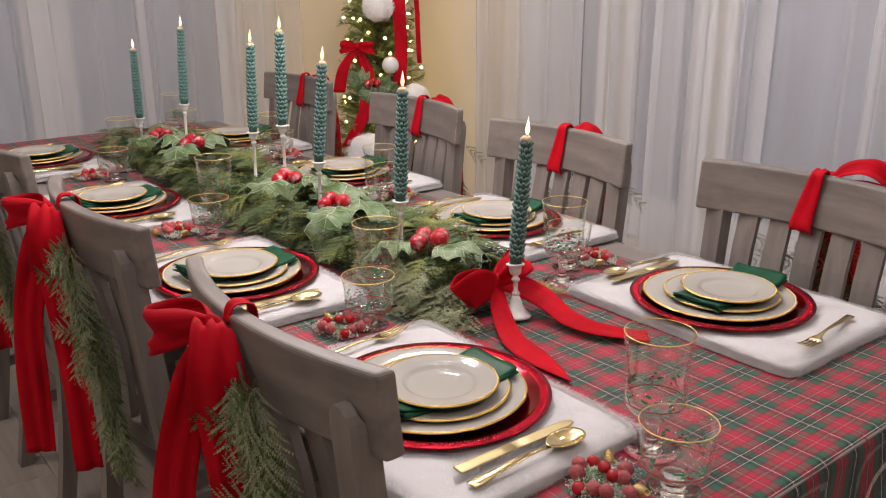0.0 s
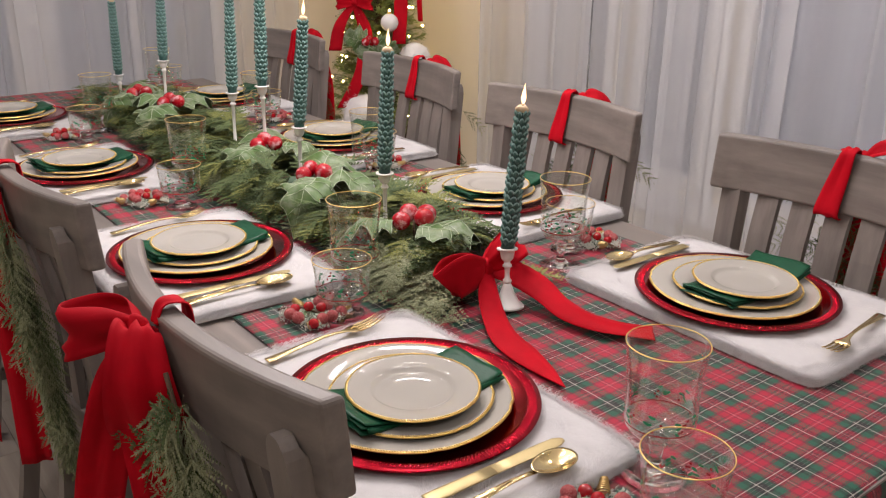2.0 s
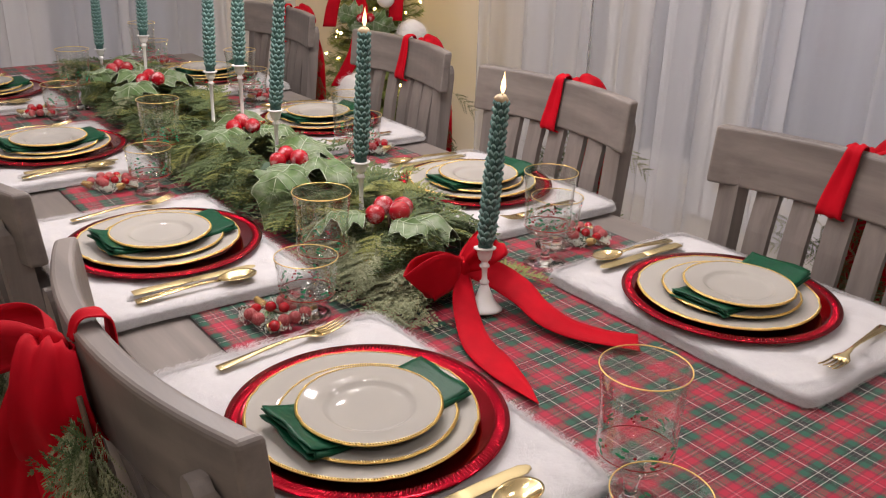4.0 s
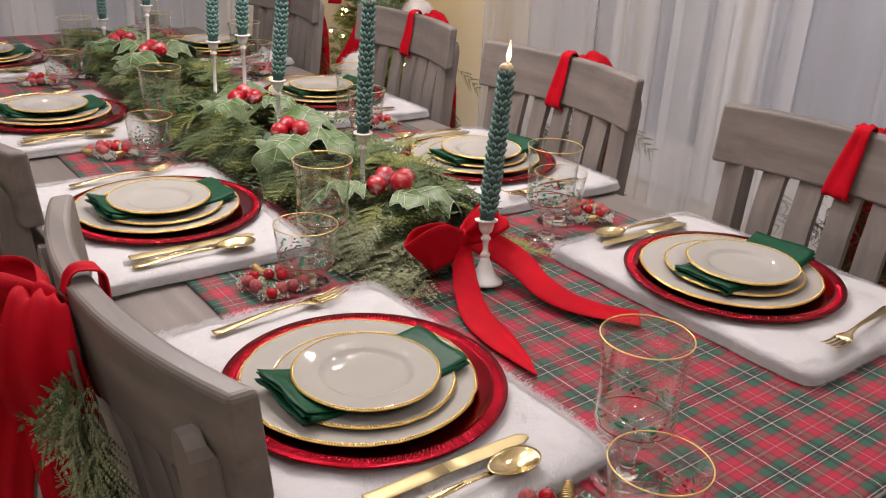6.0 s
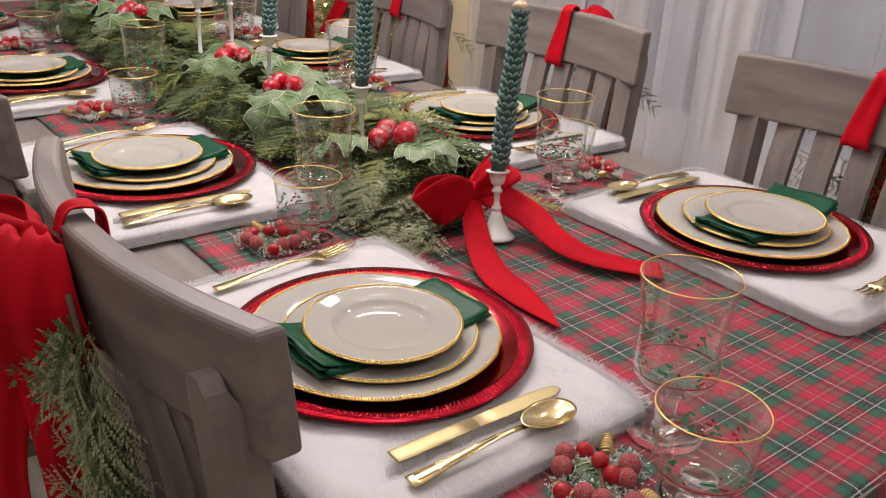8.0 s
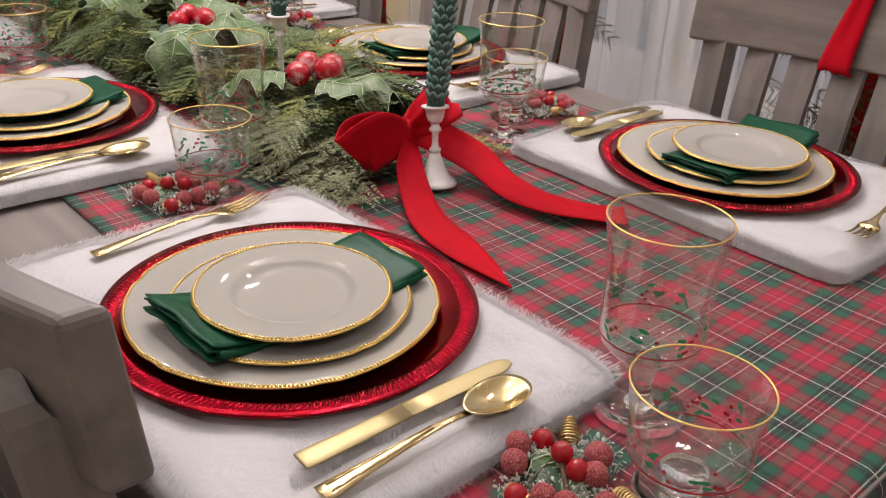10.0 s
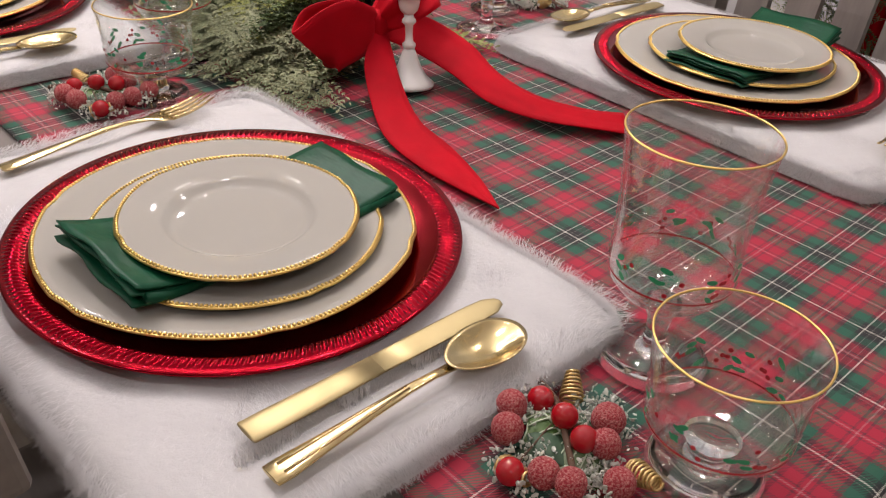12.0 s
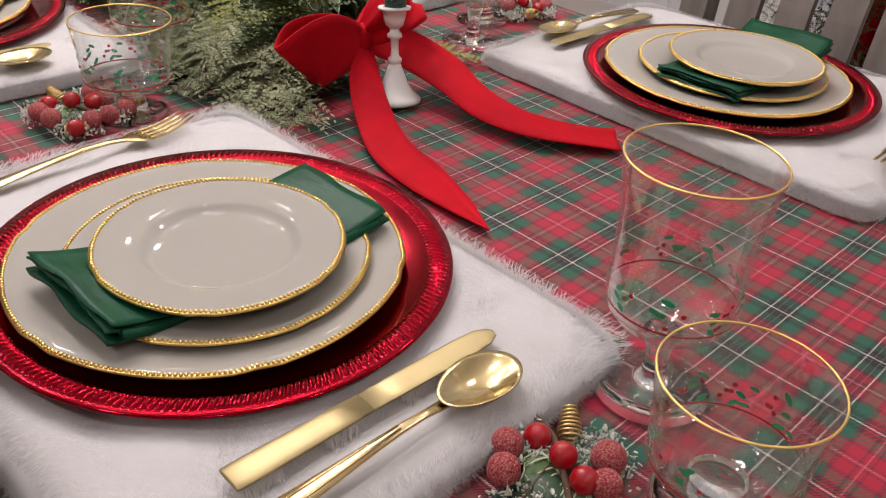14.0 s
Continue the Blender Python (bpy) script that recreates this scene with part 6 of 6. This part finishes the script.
def plush(p, r, seed):
    o = thing("plush_ornament", "fluffy white plush ball ornament on the tree", "ornament", "plush ornaments", m=pose(*p))
    part("body", ball(r, 3, uneven=0.16, seed=seed), SNOW, o)
    q = random.Random(seed)
    v, f = [], []
    for i in range(2600):
        d = Vector((q.gauss(0, 1), q.gauss(0, 1), q.gauss(0, 1))).normalized()
        w = d.orthogonal().normalized() * 0.0009
        b = len(v)
        a = d * r * 0.95
        v.extend((a - w, a + w, d * r * q.uniform(1.08, 1.25) + w.cross(d) * q.uniform(-6, 6)))
        f.append((b, b + 1, b + 2))
    tagged(raw_part("fur", v, f, SNOW, o), kind="stuff")


plush(tree_point(0.0, 1.205, 1.15), 0.064, 3)
plush(tree_point(0.16, 0.8, 1.1), 0.06, 4)
plush(tree_point(-0.07, 0.56, 1.05), 0.085, 5)
bo = thing("ball_ornament", "shiny white ball ornament with a silver cap", "ornament", m=pose(*tree_point(0.05, 0.95, 1.1)))
part("ball", ball(0.038, 3), HOLDER_WHITE, bo)
part("cap", lathe([(0, 0.036), (0.009, 0.036), (0.009, 0.046), (0, 0.047)], 14), GOLD, bo)
hp = thing("holly_pick", "frosted green leaves with a cluster of large red berries", "holly pick", "holly picks on the tree")
cp = tree_point(-0.03, 0.87, 1.12)
cluster(hp, cp, 61, 0.019, 3)
for k, a in enumerate((-20, 170, 250)):
    axis = TS * math.cos(radians(a)) + Vector((0, 0, math.sin(radians(a))))
    add_leaf(hp, aim(cp + axis * 0.015 - TF * 0.01, axis, TF, 1.0), False, 0.125, 1 + k)


# ---- floor planks, laid along the table ----
PLANK_W = 0.148
plank_meshes = {}


def plank_mesh(ln):
    """One plank of that length; planks of one length share a mesh."""
    if ln not in plank_meshes:
        bm = boxed(0.0008, 0.0008, -0.0035, PLANK_W - 0.0008, ln - 0.0008, 0.0, bevel=0.0012, segments=1)
        data = bpy.data.meshes.new("plank")
        bm.to_mesh(data)
        bm.free()
        data.materials.append(FLOOR_WOOD)
        plank_meshes[ln] = data
    return plank_meshes[ln]


rp = random.Random(3)
x = ROOM_X0
while x < ROOM_X1 - PLANK_W + 0.12:
    y = ROOM_Y0 - 0.02
    ln = rp.choice((0.3, 0.5, 0.7, 0.9, 1.1))
    while y < ROOM_Y1:
        ln = round(min(ln, ROOM_Y1 + 0.02 - y), 2)
        if ln > 0.02:
            o = new("plank", plank_mesh(ln))
            o.parent = floor
            o.matrix_basis = pose(x, y, 0)
        y += max(ln, 0.02)
        ln = rp.choice((1.2, 0.9, 1.45))
    x += PLANK_W
